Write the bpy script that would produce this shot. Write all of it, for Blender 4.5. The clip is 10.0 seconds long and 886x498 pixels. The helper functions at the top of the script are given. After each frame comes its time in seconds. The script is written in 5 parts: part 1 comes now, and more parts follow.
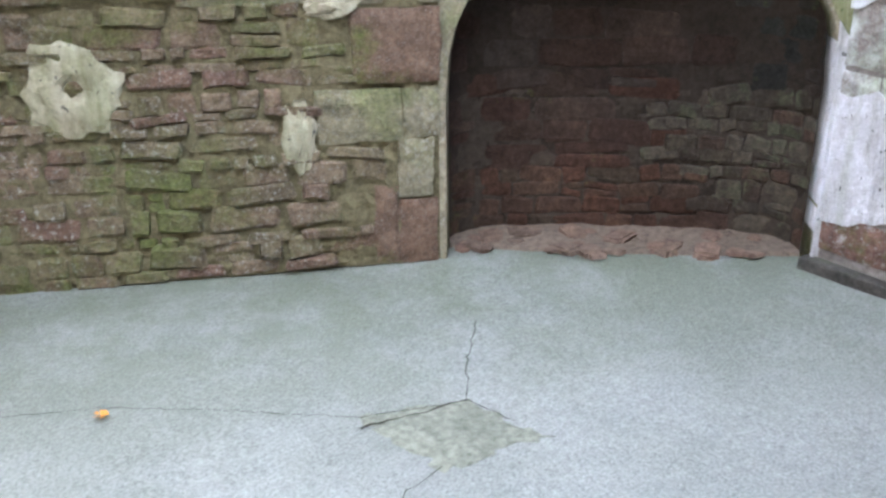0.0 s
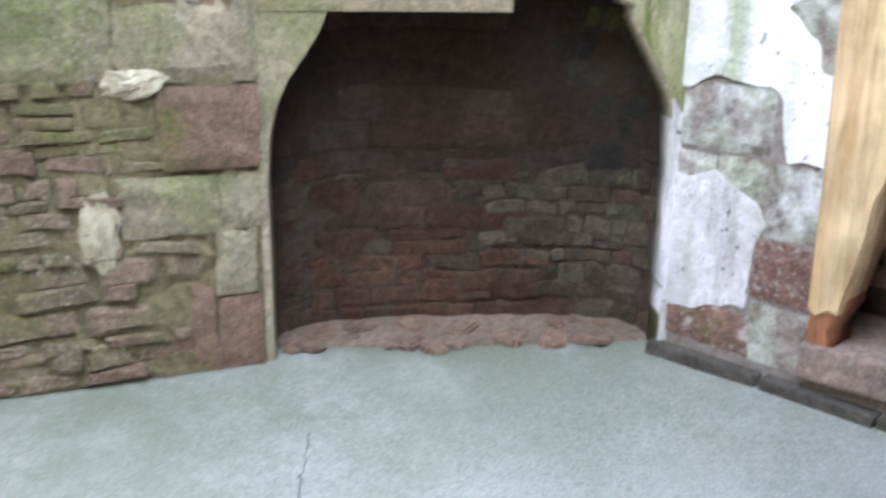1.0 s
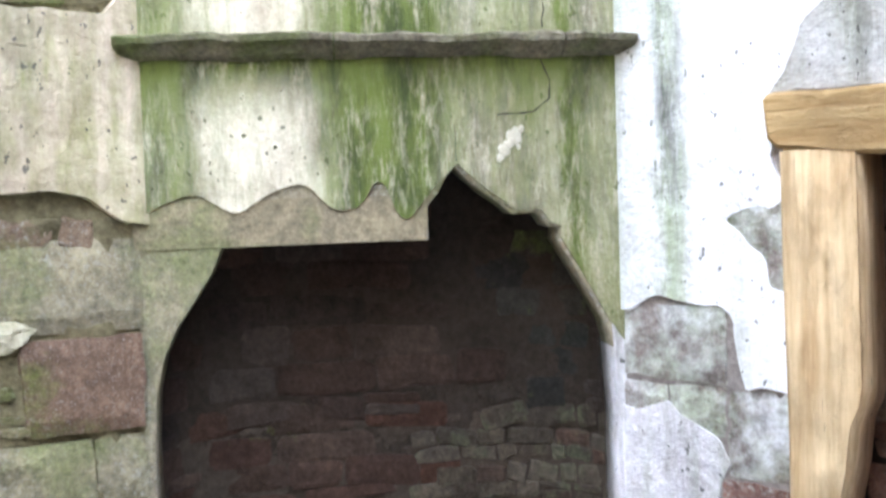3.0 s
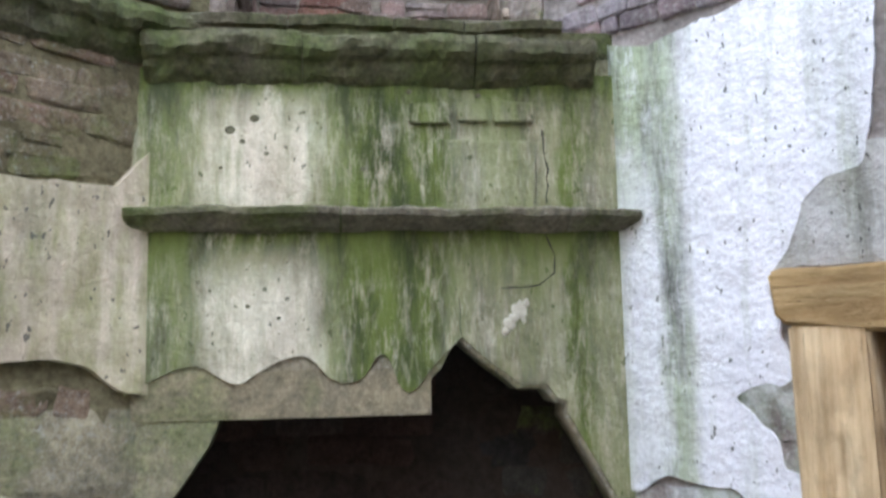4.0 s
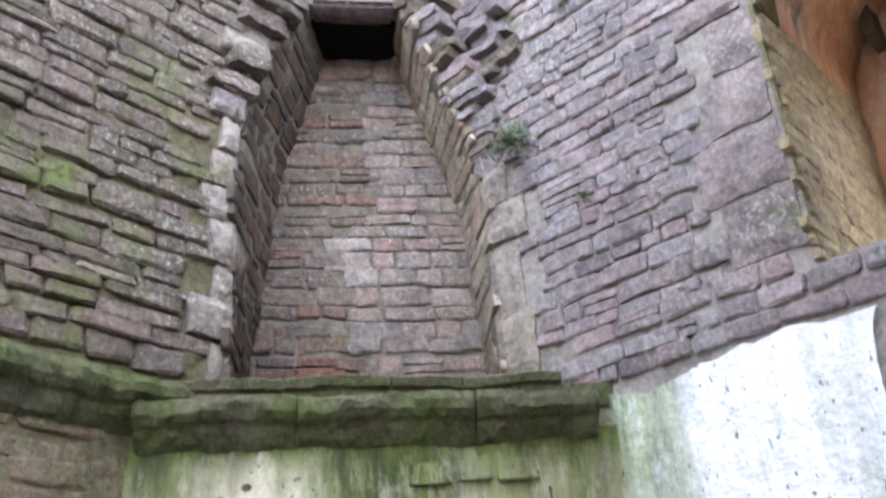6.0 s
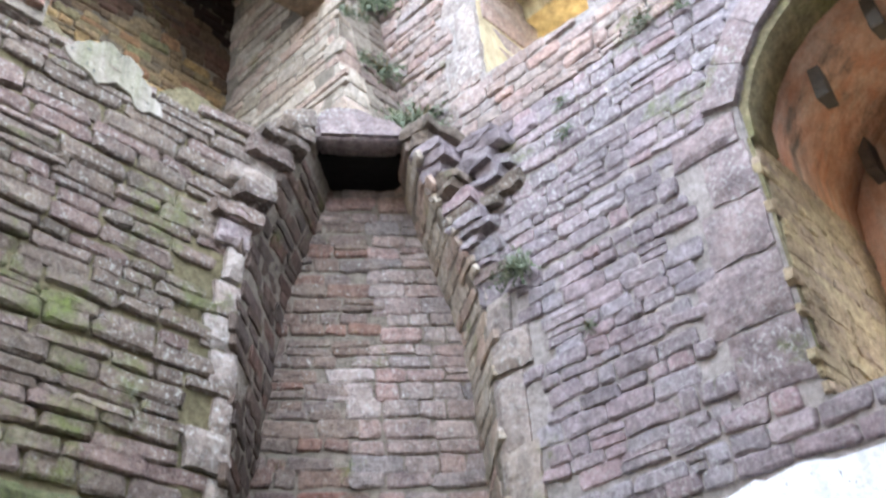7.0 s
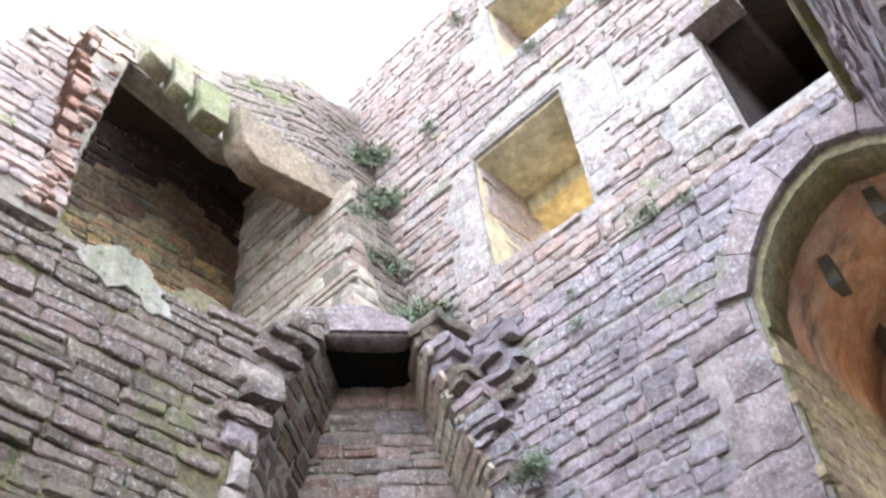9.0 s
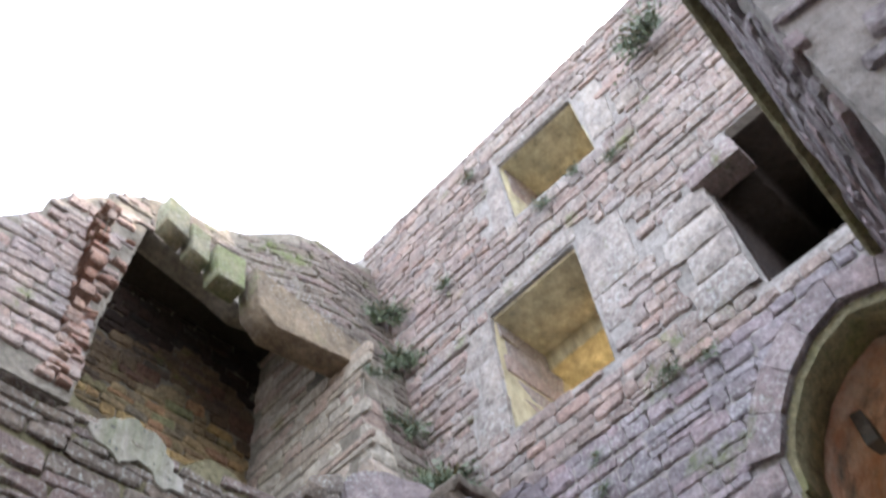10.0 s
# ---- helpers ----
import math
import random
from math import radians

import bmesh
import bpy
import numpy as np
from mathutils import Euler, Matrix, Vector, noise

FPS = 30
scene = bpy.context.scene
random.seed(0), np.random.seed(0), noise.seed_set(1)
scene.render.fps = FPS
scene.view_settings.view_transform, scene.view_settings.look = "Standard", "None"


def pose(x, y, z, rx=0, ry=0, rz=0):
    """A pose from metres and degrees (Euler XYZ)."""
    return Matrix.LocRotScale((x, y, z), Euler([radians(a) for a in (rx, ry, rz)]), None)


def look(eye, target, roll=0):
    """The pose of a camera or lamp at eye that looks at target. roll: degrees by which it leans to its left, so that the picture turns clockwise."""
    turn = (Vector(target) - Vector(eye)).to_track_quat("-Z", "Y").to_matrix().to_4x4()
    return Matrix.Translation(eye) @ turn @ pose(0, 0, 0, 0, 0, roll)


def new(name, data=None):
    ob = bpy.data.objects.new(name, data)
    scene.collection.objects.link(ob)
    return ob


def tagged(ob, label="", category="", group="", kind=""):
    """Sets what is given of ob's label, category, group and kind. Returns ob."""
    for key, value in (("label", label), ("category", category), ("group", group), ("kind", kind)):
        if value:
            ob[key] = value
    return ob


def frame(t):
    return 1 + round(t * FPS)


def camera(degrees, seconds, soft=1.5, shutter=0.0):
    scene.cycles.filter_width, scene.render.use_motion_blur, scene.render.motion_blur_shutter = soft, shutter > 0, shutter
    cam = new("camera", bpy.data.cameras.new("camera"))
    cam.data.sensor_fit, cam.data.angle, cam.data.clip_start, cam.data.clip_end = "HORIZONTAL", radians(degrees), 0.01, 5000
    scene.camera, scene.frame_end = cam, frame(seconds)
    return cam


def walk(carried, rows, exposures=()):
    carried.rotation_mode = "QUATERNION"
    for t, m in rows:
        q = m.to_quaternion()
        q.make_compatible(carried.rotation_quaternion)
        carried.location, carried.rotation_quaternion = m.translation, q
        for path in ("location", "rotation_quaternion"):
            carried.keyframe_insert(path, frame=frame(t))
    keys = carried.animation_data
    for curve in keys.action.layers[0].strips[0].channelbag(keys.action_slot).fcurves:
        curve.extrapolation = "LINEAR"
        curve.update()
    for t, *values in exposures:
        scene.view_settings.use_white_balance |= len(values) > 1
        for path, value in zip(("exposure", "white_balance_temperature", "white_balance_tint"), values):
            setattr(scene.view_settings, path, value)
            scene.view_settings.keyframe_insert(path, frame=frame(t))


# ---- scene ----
from collections import Counter

cam = camera(49.69, 10.0, soft=2.6, shutter=0.4)
# seconds, eye, then yaw, pitch and lean to the right in degrees
ROWS = [
    (0.0, 3.508, 3.268, 1.640, 145.17, -21.88, 0.54),
    (0.5, 3.409, 3.151, 1.604, 142.37, -20.23, 0.22),
    (1.0, 3.287, 3.009, 1.562, 134.75, -16.85, -0.65),
    (1.5, 3.170, 2.869, 1.523, 130.18, -13.33, -0.49),
    (2.0, 3.039, 2.713, 1.480, 129.87, -9.85, 1.20),
    (3.5, 2.864, 2.850, 1.510, 132.83, 1.87, 1.57),
    (4.0, 2.845, 2.814, 1.501, 132.47, 7.56, 1.29),
    (4.5, 2.797, 2.807, 1.484, 132.53, 11.69, 1.76),
    (5.0, 2.784, 2.784, 1.517, 132.44, 16.16, 2.21),
    (5.5, 2.783, 2.759, 1.554, 131.82, 22.73, 3.56),
    (7.0, 2.754, 2.773, 1.609, 131.51, 35.31, 4.25),
    (7.5, 2.751, 2.744, 1.620, 130.81, 39.40, 5.02),
    (8.0, 2.752, 2.740, 1.639, 130.58, 41.77, 5.37),
    (8.5, 2.748, 2.742, 1.657, 130.69, 44.58, 5.65),
    (9.0, 2.756, 2.736, 1.674, 130.45, 46.52, 6.11),
    (9.5, 2.764, 2.732, 1.706, 130.44, 50.26, 7.39),
    (10.0, 2.768, 2.747, 1.752, 130.24, 55.39, 7.75),
]


def aim(x, y, z, yaw, pitch, lean):
    return pose(x, y, z, 0, 0, yaw) @ pose(0, 0, 0, 90 + pitch, 0, 0) @ pose(0, 0, 0, 0, 0, -lean)


EXPOSURES = [(0.0, 3.8), (0.7, 3.6), (0.85, 3.8), (1.1, 4.15), (1.5, 4.36), (2.2, 4.42), (3.5, 3.65), (4.5, 3.1), (5.5, 3.35), (7.0, 3.6), (8.5, 3.65), (9.5, 3.2), (10.0, 2.7)]
walk(cam, [(r[0], aim(*r[1:])) for r in ROWS], EXPOSURES)

# ---- light ----
world = bpy.data.worlds.new("sky")
scene.world = world
world.use_nodes = True
wn = world.node_tree.nodes
sky = wn.new("ShaderNodeTexSky")
sky.sky_type = "NISHITA"
sky.sun_disc = False
sky.sun_elevation = radians(48)
sky.sun_rotation = radians(280)
sky.dust_density = 4.0
sky.air_density = 1.0
haze = wn.new("ShaderNodeMixRGB")
haze.inputs[0].default_value = 0.5
haze.inputs[2].default_value = (8.3, 9.2, 10.5, 1)
world.node_tree.links.new(sky.outputs[0], haze.inputs[1])
world.node_tree.links.new(haze.outputs[0], wn["Background"].inputs[0])
wn["Background"].inputs[1].default_value = 0.15

sun_data = bpy.data.lights.new("sun", "SUN")
sun_data.energy = 3.0
sun_data.angle = radians(1.0)
sun_data.color = (1.0, 0.9, 0.74)
sun = new("sun", sun_data)
sun.matrix_world = look((-8, 2.3, 8.5), (0, 0.9, 1.4))


# ---- materials ----
def nodes_of(name):
    m = bpy.data.materials.new(name)
    m.use_nodes = True
    t = m.node_tree
    return m, t, t.nodes["Principled BSDF"]


def link(t, a, b):
    t.links.new(a, b)


def noise_tex(t, scale, detail=6.0, rough=0.6, stretch=None, w=0.0):
    geo = t.nodes.new("ShaderNodeNewGeometry")
    n = t.nodes.new("ShaderNodeTexNoise")
    n.noise_dimensions = "3D"
    n.inputs["Scale"].default_value = scale
    n.inputs["Detail"].default_value = detail
    n.inputs["Roughness"].default_value = rough
    mp = t.nodes.new("ShaderNodeMapping")
    mp.inputs["Location"].default_value = (w, w * 1.7, w * 0.6)
    if stretch:
        mp.inputs["Scale"].default_value = stretch
    link(t, geo.outputs["Position"], mp.inputs[0])
    link(t, mp.outputs[0], n.inputs["Vector"])
    return n.outputs["Fac"]


def ramp(t, fac, lo, hi, a=(0, 0, 0, 1), b=(1, 1, 1, 1)):
    r = t.nodes.new("ShaderNodeValToRGB")
    r.color_ramp.elements[0].position, r.color_ramp.elements[1].position = lo, hi
    r.color_ramp.elements[0].color, r.color_ramp.elements[1].color = a, b
    link(t, fac, r.inputs[0])
    return r.outputs[0]


def mix(t, fac, a, b, mode="MIX"):
    m = t.nodes.new("ShaderNodeMixRGB")
    m.blend_type = mode
    for value, socket in ((fac, m.inputs[0]), (a, m.inputs[1]), (b, m.inputs[2])):
        if isinstance(value, (int, float)):
            socket.default_value = value
        elif isinstance(value, tuple):
            socket.default_value = (*value[:3], 1)
        else:
            link(t, value, socket)
    return m.outputs[0]


def bump(t, bsdf, heights, strength=0.6, distance=0.01):
    last = None
    for h, d in heights:
        b = t.nodes.new("ShaderNodeBump")
        b.inputs["Strength"].default_value = strength
        b.inputs["Distance"].default_value = d
        link(t, h, b.inputs["Height"])
        if last:
            link(t, last, b.inputs["Normal"])
        last = b.outputs[0]
    link(t, last, bsdf.inputs["Normal"])


def stone(name, colours, source, moss=0.0, lichen=0.0, moss_colour=(0.1, 0.13, 0.03), rough=0.9, grain=0.5, damp=0.72):
    """Sandstone whose pieces differ; source: "object" or "island"."""
    m, t, p = nodes_of(name)
    if source == "object":
        rnd = t.nodes.new("ShaderNodeObjectInfo").outputs["Random"]
    else:
        rnd = t.nodes.new("ShaderNodeNewGeometry").outputs["Random Per Island"]
    r = t.nodes.new("ShaderNodeValToRGB")
    r.color_ramp.interpolation = "LINEAR"
    e = r.color_ramp.elements
    for n, c in enumerate(colours):
        at = n / (len(colours) - 1)
        el = e[0] if n == 0 else (e[-1] if n == len(colours) - 1 else e.new(at))
        el.position, el.color = at, (c[0] * damp, c[1] * damp, c[2] * damp, 1)
    link(t, rnd, r.inputs[0])
    col = r.outputs[0]
    grain_n = noise_tex(t, 55, 8, 0.7)
    blot = noise_tex(t, 7, 5, 0.6, w=3.1)
    col = mix(t, grain, col, ramp(t, grain_n, 0.25, 0.75, (0.25, 0.25, 0.25, 1), (1.75, 1.7, 1.65, 1)), "MULTIPLY")
    col = mix(t, 0.55, col, ramp(t, blot, 0.3, 0.7, (0.55, 0.55, 0.58, 1), (1.4, 1.35, 1.25, 1)), "MULTIPLY")
    mottle = noise_tex(t, 24, 7, 0.75, w=33.0)
    col = mix(t, 0.7, col, ramp(t, mottle, 0.34, 0.66, (0.5, 0.48, 0.46, 1), (1.5, 1.5, 1.5, 1)), "MULTIPLY")
    wide = noise_tex(t, 1.7, 8, 0.68, w=17.0)
    col = mix(t, 0.6, col, ramp(t, wide, 0.32, 0.68, (0.48, 0.45, 0.44, 1), (1.3, 1.27, 1.27, 1)), "MULTIPLY")
    crust = mix(t, 0.35, (0, 0, 0), ramp(t, noise_tex(t, 130, 4, 0.6, w=27.0), 0.55, 0.68))
    col = mix(t, crust, col, (0.4, 0.38, 0.36)) if lichen else col
    if lichen:
        spots = ramp(t, noise_tex(t, 52, 6, 0.65, w=8.0), 0.6 - 0.1 * lichen, 0.7)
        where = ramp(t, noise_tex(t, 1.6, 3, 0.5, w=5.0), 0.35, 0.65)
        col = mix(t, mix(t, 1.0, spots, where, "MULTIPLY"), col, (0.46, 0.455, 0.43))
    if moss:
        green = ramp(t, noise_tex(t, 2.6, 8, 0.72, w=11.0), 0.62 - 0.3 * moss, 0.72 - 0.1 * moss)
        col = mix(t, mix(t, 0.85, (0, 0, 0), green), col, mix(t, ramp(t, grain_n, 0.3, 0.7), tuple(c * 0.5 for c in moss_colour), tuple(c * 1.6 for c in moss_colour)))
    link(t, col, p.inputs["Base Color"])
    p.inputs["Roughness"].default_value = rough
    p.inputs["Specular IOR Level"].default_value = 0.2
    bump(t, p, [(noise_tex(t, 16, 8, 0.65, w=2.0), 0.02), (mottle, 0.014), (grain_n, 0.006)], 0.85)
    return m


def mortar(name, colour, dark=0.4):
    m, t, p = nodes_of(name)
    a = noise_tex(t, 30, 8, 0.7)
    b = noise_tex(t, 3, 5, 0.6, w=4)
    col = mix(t, ramp(t, a, 0.3, 0.7), tuple(c * dark for c in colour), tuple(c * 1.2 for c in colour))
    col = mix(t, 0.5, col, ramp(t, b, 0.3, 0.7, (0.5, 0.52, 0.48, 1), (1.3, 1.25, 1.2, 1)), "MULTIPLY")
    link(t, col, p.inputs["Base Color"])
    p.inputs["Roughness"].default_value = 0.95
    p.inputs["Specular IOR Level"].default_value = 0.15
    bump(t, p, [(noise_tex(t, 12, 8, 0.7, w=1), 0.03), (a, 0.008)], 0.9)
    return m


def plaster(name, base, warm, green, green_amount, dirt=0.5, pits=True, aged=0.75):
    """Old lime plaster with rain streaks and algae."""
    m, t, p = nodes_of(name)
    big = noise_tex(t, 2.2, 6, 0.6, w=2)
    col = mix(t, ramp(t, big, 0.35, 0.65), base, warm)
    streak = noise_tex(t, 3.0, 7, 0.66, (2.6, 2.6, 0.28), w=7)
    fine = noise_tex(t, 11.0, 6, 0.7, (2.2, 2.2, 0.25), w=1.5)
    cloud = noise_tex(t, 5.0, 8, 0.75, w=9)
    g = mix(t, 0.5, ramp(t, streak, 0.56 - 0.2 * green_amount, 0.7 - 0.15 * green_amount), ramp(t, fine, 0.5 - 0.15 * green_amount, 0.72), "MULTIPLY")
    g = mix(t, 0.6, g, ramp(t, cloud, 0.35, 0.65), "MULTIPLY")
    col = mix(t, g, col, green)
    grey = mix(t, 1.0, ramp(t, noise_tex(t, 2.4, 6, 0.65, (3.0, 3.0, 0.4), w=21), 0.55, 0.72), (dirt, dirt, dirt), "MULTIPLY")
    col = mix(t, grey, col, (0.12, 0.125, 0.105))
    patina = noise_tex(t, 8.0, 9, 0.8, (1.2, 1.2, 0.7), w=61)
    col = mix(t, aged, col, ramp(t, patina, 0.36, 0.6, (0.62, 0.6, 0.56, 1), (1.12, 1.12, 1.12, 1)), "MULTIPLY")
    grain_n = noise_tex(t, 70, 6, 0.7)
    col = mix(t, 0.35, col, ramp(t, grain_n, 0.3, 0.7, (0.6, 0.6, 0.6, 1), (1.25, 1.25, 1.25, 1)), "MULTIPLY")
    if pits:
        dots = ramp(t, noise_tex(t, 34, 3, 0.5, (1.0, 1.3, 0.8), w=14), 0.668, 0.69)
        col = mix(t, mix(t, 0.8, (0, 0, 0), dots), col, (0.06, 0.06, 0.055))
    link(t, col, p.inputs["Base Color"])
    p.inputs["Roughness"].default_value = 0.85
    p.inputs["Specular IOR Level"].default_value = 0.25
    bump(t, p, [(noise_tex(t, 6, 7, 0.6, w=3), 0.045), (noise_tex(t, 24, 6, 0.7, w=5), 0.01), (grain_n, 0.003)], 0.75)
    return m


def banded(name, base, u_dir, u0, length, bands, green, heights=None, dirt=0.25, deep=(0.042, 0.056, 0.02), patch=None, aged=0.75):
    """Plaster whose rain stains run down in broad bands along the breast; bands: (place from 0 to 1, amount)."""
    m = plaster(name, base[0], base[1], green, 0.35, dirt, True, aged)
    t = m.node_tree
    p = t.nodes["Principled BSDF"]
    old = p.inputs["Base Color"].links[0].from_socket
    geo = t.nodes.new("ShaderNodeNewGeometry")
    dot = t.nodes.new("ShaderNodeVectorMath")
    dot.operation = "DOT_PRODUCT"
    dot.inputs[1].default_value = (u_dir[0] / length, u_dir[1] / length, 0)
    link(t, geo.outputs["Position"], dot.inputs[0])
    add = t.nodes.new("ShaderNodeMath")
    add.operation = "ADD"
    add.inputs[1].default_value = -u0 / length
    link(t, dot.outputs["Value"], add.inputs[0])
    wob = t.nodes.new("ShaderNodeMath")
    wob.operation = "MULTIPLY_ADD"
    wob.inputs[1].default_value = 0.12
    link(t, noise_tex(t, 5.0, 6, 0.65, (1.6, 1.6, 0.5), w=31), wob.inputs[0])
    link(t, add.outputs[0], wob.inputs[2])
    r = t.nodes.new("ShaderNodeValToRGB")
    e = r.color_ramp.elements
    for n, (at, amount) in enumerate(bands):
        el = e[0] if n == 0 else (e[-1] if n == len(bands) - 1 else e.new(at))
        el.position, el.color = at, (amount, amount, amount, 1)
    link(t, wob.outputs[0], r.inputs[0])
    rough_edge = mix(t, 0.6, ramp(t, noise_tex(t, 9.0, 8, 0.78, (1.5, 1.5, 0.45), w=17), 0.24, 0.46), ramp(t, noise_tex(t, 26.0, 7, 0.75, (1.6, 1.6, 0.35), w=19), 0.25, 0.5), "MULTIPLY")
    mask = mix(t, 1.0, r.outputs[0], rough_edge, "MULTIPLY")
    if heights:
        sep = t.nodes.new("ShaderNodeSeparateXYZ")
        link(t, geo.outputs["Position"], sep.inputs[0])
        zed = t.nodes.new("ShaderNodeMapRange")
        zed.inputs[1].default_value, zed.inputs[2].default_value = heights[0], heights[1]
        link(t, sep.outputs["Z"], zed.inputs[0])
        rz = t.nodes.new("ShaderNodeValToRGB")
        ez = rz.color_ramp.elements
        for n, (at, amount) in enumerate(heights[2]):
            el = ez[0] if n == 0 else (ez[-1] if n == len(heights[2]) - 1 else ez.new(at))
            el.position, el.color = at, (amount, amount, amount, 1)
        link(t, zed.outputs[0], rz.inputs[0])
        under = mix(t, 1.0, rz.outputs[0], ramp(t, noise_tex(t, 12.0, 7, 0.75, (1.4, 1.4, 0.6), w=23), 0.22, 0.5), "MULTIPLY")
        mask = mix(t, 1.0, mask, under, "SCREEN")
    if patch:
        sep = t.nodes.new("ShaderNodeSeparateXYZ")
        link(t, geo.outputs["Position"], sep.inputs[0])
        spans = []
        for value, (lo, hi) in ((wob.outputs[0], patch[0]), (sep.outputs["Z"], patch[1])):
            span = t.nodes.new("ShaderNodeMapRange")
            span.inputs[1].default_value, span.inputs[2].default_value = lo, hi
            link(t, value, span.inputs[0])
            spans.append(span.outputs[0])
        stain = mix(t, 1.0, mix(t, 1.0, spans[0], spans[1], "MULTIPLY"), ramp(t, noise_tex(t, 10.0, 9, 0.8, (1.3, 1.3, 0.6), w=29), 0.3, 0.5), "MULTIPLY")
        mask = mix(t, 1.0, mask, stain, "SCREEN")
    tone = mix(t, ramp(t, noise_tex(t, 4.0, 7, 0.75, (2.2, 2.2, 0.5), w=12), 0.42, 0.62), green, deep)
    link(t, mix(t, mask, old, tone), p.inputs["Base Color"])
    return m


def timber(name, pale, dark, axis):
    m, t, p = nodes_of(name)
    stretch = {"z": (14, 14, 0.9), "y": (14, 0.9, 14), "x": (0.9, 14, 14)}[axis]
    g = noise_tex(t, 2.0, 8, 0.65, stretch)
    b = noise_tex(t, 4, 5, 0.6, w=6)
    col = mix(t, ramp(t, g, 0.3, 0.7), dark, pale)
    col = mix(t, 0.6, col, ramp(t, b, 0.3, 0.7, (0.55, 0.5, 0.42, 1), (1.25, 1.2, 1.15, 1)), "MULTIPLY")
    stain = ramp(t, noise_tex(t, 3.5, 8, 0.75, tuple(c ** 0.35 for c in stretch), w=15), 0.5, 0.72)
    col = mix(t, mix(t, 0.5, (0, 0, 0), stain), col, tuple(c * 0.7 for c in dark))
    shakes = ramp(t, noise_tex(t, 5.0, 4, 0.6, stretch, w=22), 0.66, 0.7)
    col = mix(t, mix(t, 0.8, (0, 0, 0), shakes), col, tuple(c * 0.3 for c in dark))
    link(t, col, p.inputs["Base Color"])
    p.inputs["Roughness"].default_value = 0.75
    bump(t, p, [(g, 0.014), (b, 0.03), (stain, 0.008)], 0.8)
    return m


GREYS = [(r * 1.2, g * 1.2, b * 1.25) for r, g, b in [(0.2, 0.175, 0.187), (0.27, 0.237, 0.253), (0.18, 0.17, 0.182), (0.33, 0.258, 0.275), (0.3, 0.294, 0.314), (0.24, 0.206, 0.22), (0.36, 0.247, 0.252)]]
BROWNS = [(0.19, 0.154, 0.125), (0.27, 0.216, 0.175), (0.24, 0.206, 0.188), (0.3, 0.206, 0.2), (0.32, 0.268, 0.225), (0.2, 0.175, 0.138)]
MOSSY = [(r * 1.3, g * 1.25, b * 1.25) for r, g, b in [(0.16, 0.154, 0.096), (0.25, 0.206, 0.144), (0.28, 0.227, 0.168), (0.22, 0.124, 0.108), (0.2, 0.196, 0.12), (0.3, 0.247, 0.18)]]
REDS = [(0.085, 0.05, 0.042), (0.105, 0.056, 0.046), (0.085, 0.066, 0.055), (0.13, 0.058, 0.042), (0.1, 0.075, 0.062), (0.14, 0.105, 0.088)]
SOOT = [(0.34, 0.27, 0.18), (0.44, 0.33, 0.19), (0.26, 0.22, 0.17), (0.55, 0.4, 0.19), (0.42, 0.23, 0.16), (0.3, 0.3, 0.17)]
FLUE = [(0.25, 0.19, 0.145), (0.31, 0.255, 0.22), (0.3, 0.21, 0.165), (0.23, 0.205, 0.2), (0.36, 0.29, 0.24), (0.33, 0.17, 0.13), (0.29, 0.245, 0.235), (0.27, 0.22, 0.2)]
PINKS = [(0.32, 0.247, 0.23), (0.4, 0.309, 0.276), (0.36, 0.319, 0.31), (0.42, 0.268, 0.23), (0.33, 0.288, 0.299), (0.38, 0.34, 0.31)]
closer = lambda cs: [tuple(0.6 * c[i] + 0.4 * sum(d[i] for d in cs) / len(cs) for i in range(3)) for c in cs]
GREYS, BROWNS, MOSSY, PINKS, FLUE, REDS = (closer(c) for c in (GREYS, BROWNS, MOSSY, PINKS, FLUE, REDS))
pair = lambda name, *a, **k: (stone(name + "_piece", a[0], "object", **k), stone(name + "_mass", a[0], "island", **k))
M_GREY = pair("grey_sandstone", GREYS, moss=0.12, lichen=0.9)
M_BROWN = pair("brown_sandstone", BROWNS, moss=0.25, lichen=0.6, damp=0.57)
M_MOSSY = pair("mossy_sandstone", MOSSY, moss=0.6, lichen=0.5, moss_colour=(0.09, 0.11, 0.032), damp=0.56)
M_RED = pair("red_sandstone", REDS, moss=0.1, damp=0.5)
M_HEARTH = pair("hearth_stone", [(0.2, 0.105, 0.075), (0.15, 0.08, 0.06), (0.17, 0.11, 0.085), (0.13, 0.1, 0.075), (0.22, 0.13, 0.095)], moss=0.15, damp=0.42)
M_BLACKISH = pair("blackish_stone", [(0.05, 0.034, 0.03), (0.07, 0.045, 0.037), (0.045, 0.037, 0.034), (0.085, 0.05, 0.04), (0.09, 0.075, 0.066)], damp=0.6)
M_DAMP = pair("damp_stone", [(0.13, 0.11, 0.085), (0.17, 0.15, 0.125), (0.1, 0.085, 0.07), (0.16, 0.1, 0.08)], moss=0.4, moss_colour=(0.1, 0.12, 0.07), damp=0.5)
M_SIDE_DARK = pair("dark_side_stone", [(0.055, 0.06, 0.056), (0.08, 0.078, 0.07), (0.05, 0.05, 0.05), (0.09, 0.07, 0.06)], moss=0.3, damp=0.5)
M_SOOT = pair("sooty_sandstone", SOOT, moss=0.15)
M_FLUE = pair("flue_sandstone", FLUE, moss=0.05, lichen=0.2, damp=0.54)
M_MIDBROWN = pair("midbrown_stone", [(0.22, 0.16, 0.11), (0.28, 0.2, 0.13), (0.17, 0.14, 0.12), (0.26, 0.15, 0.11)], moss=0.1, damp=0.6)
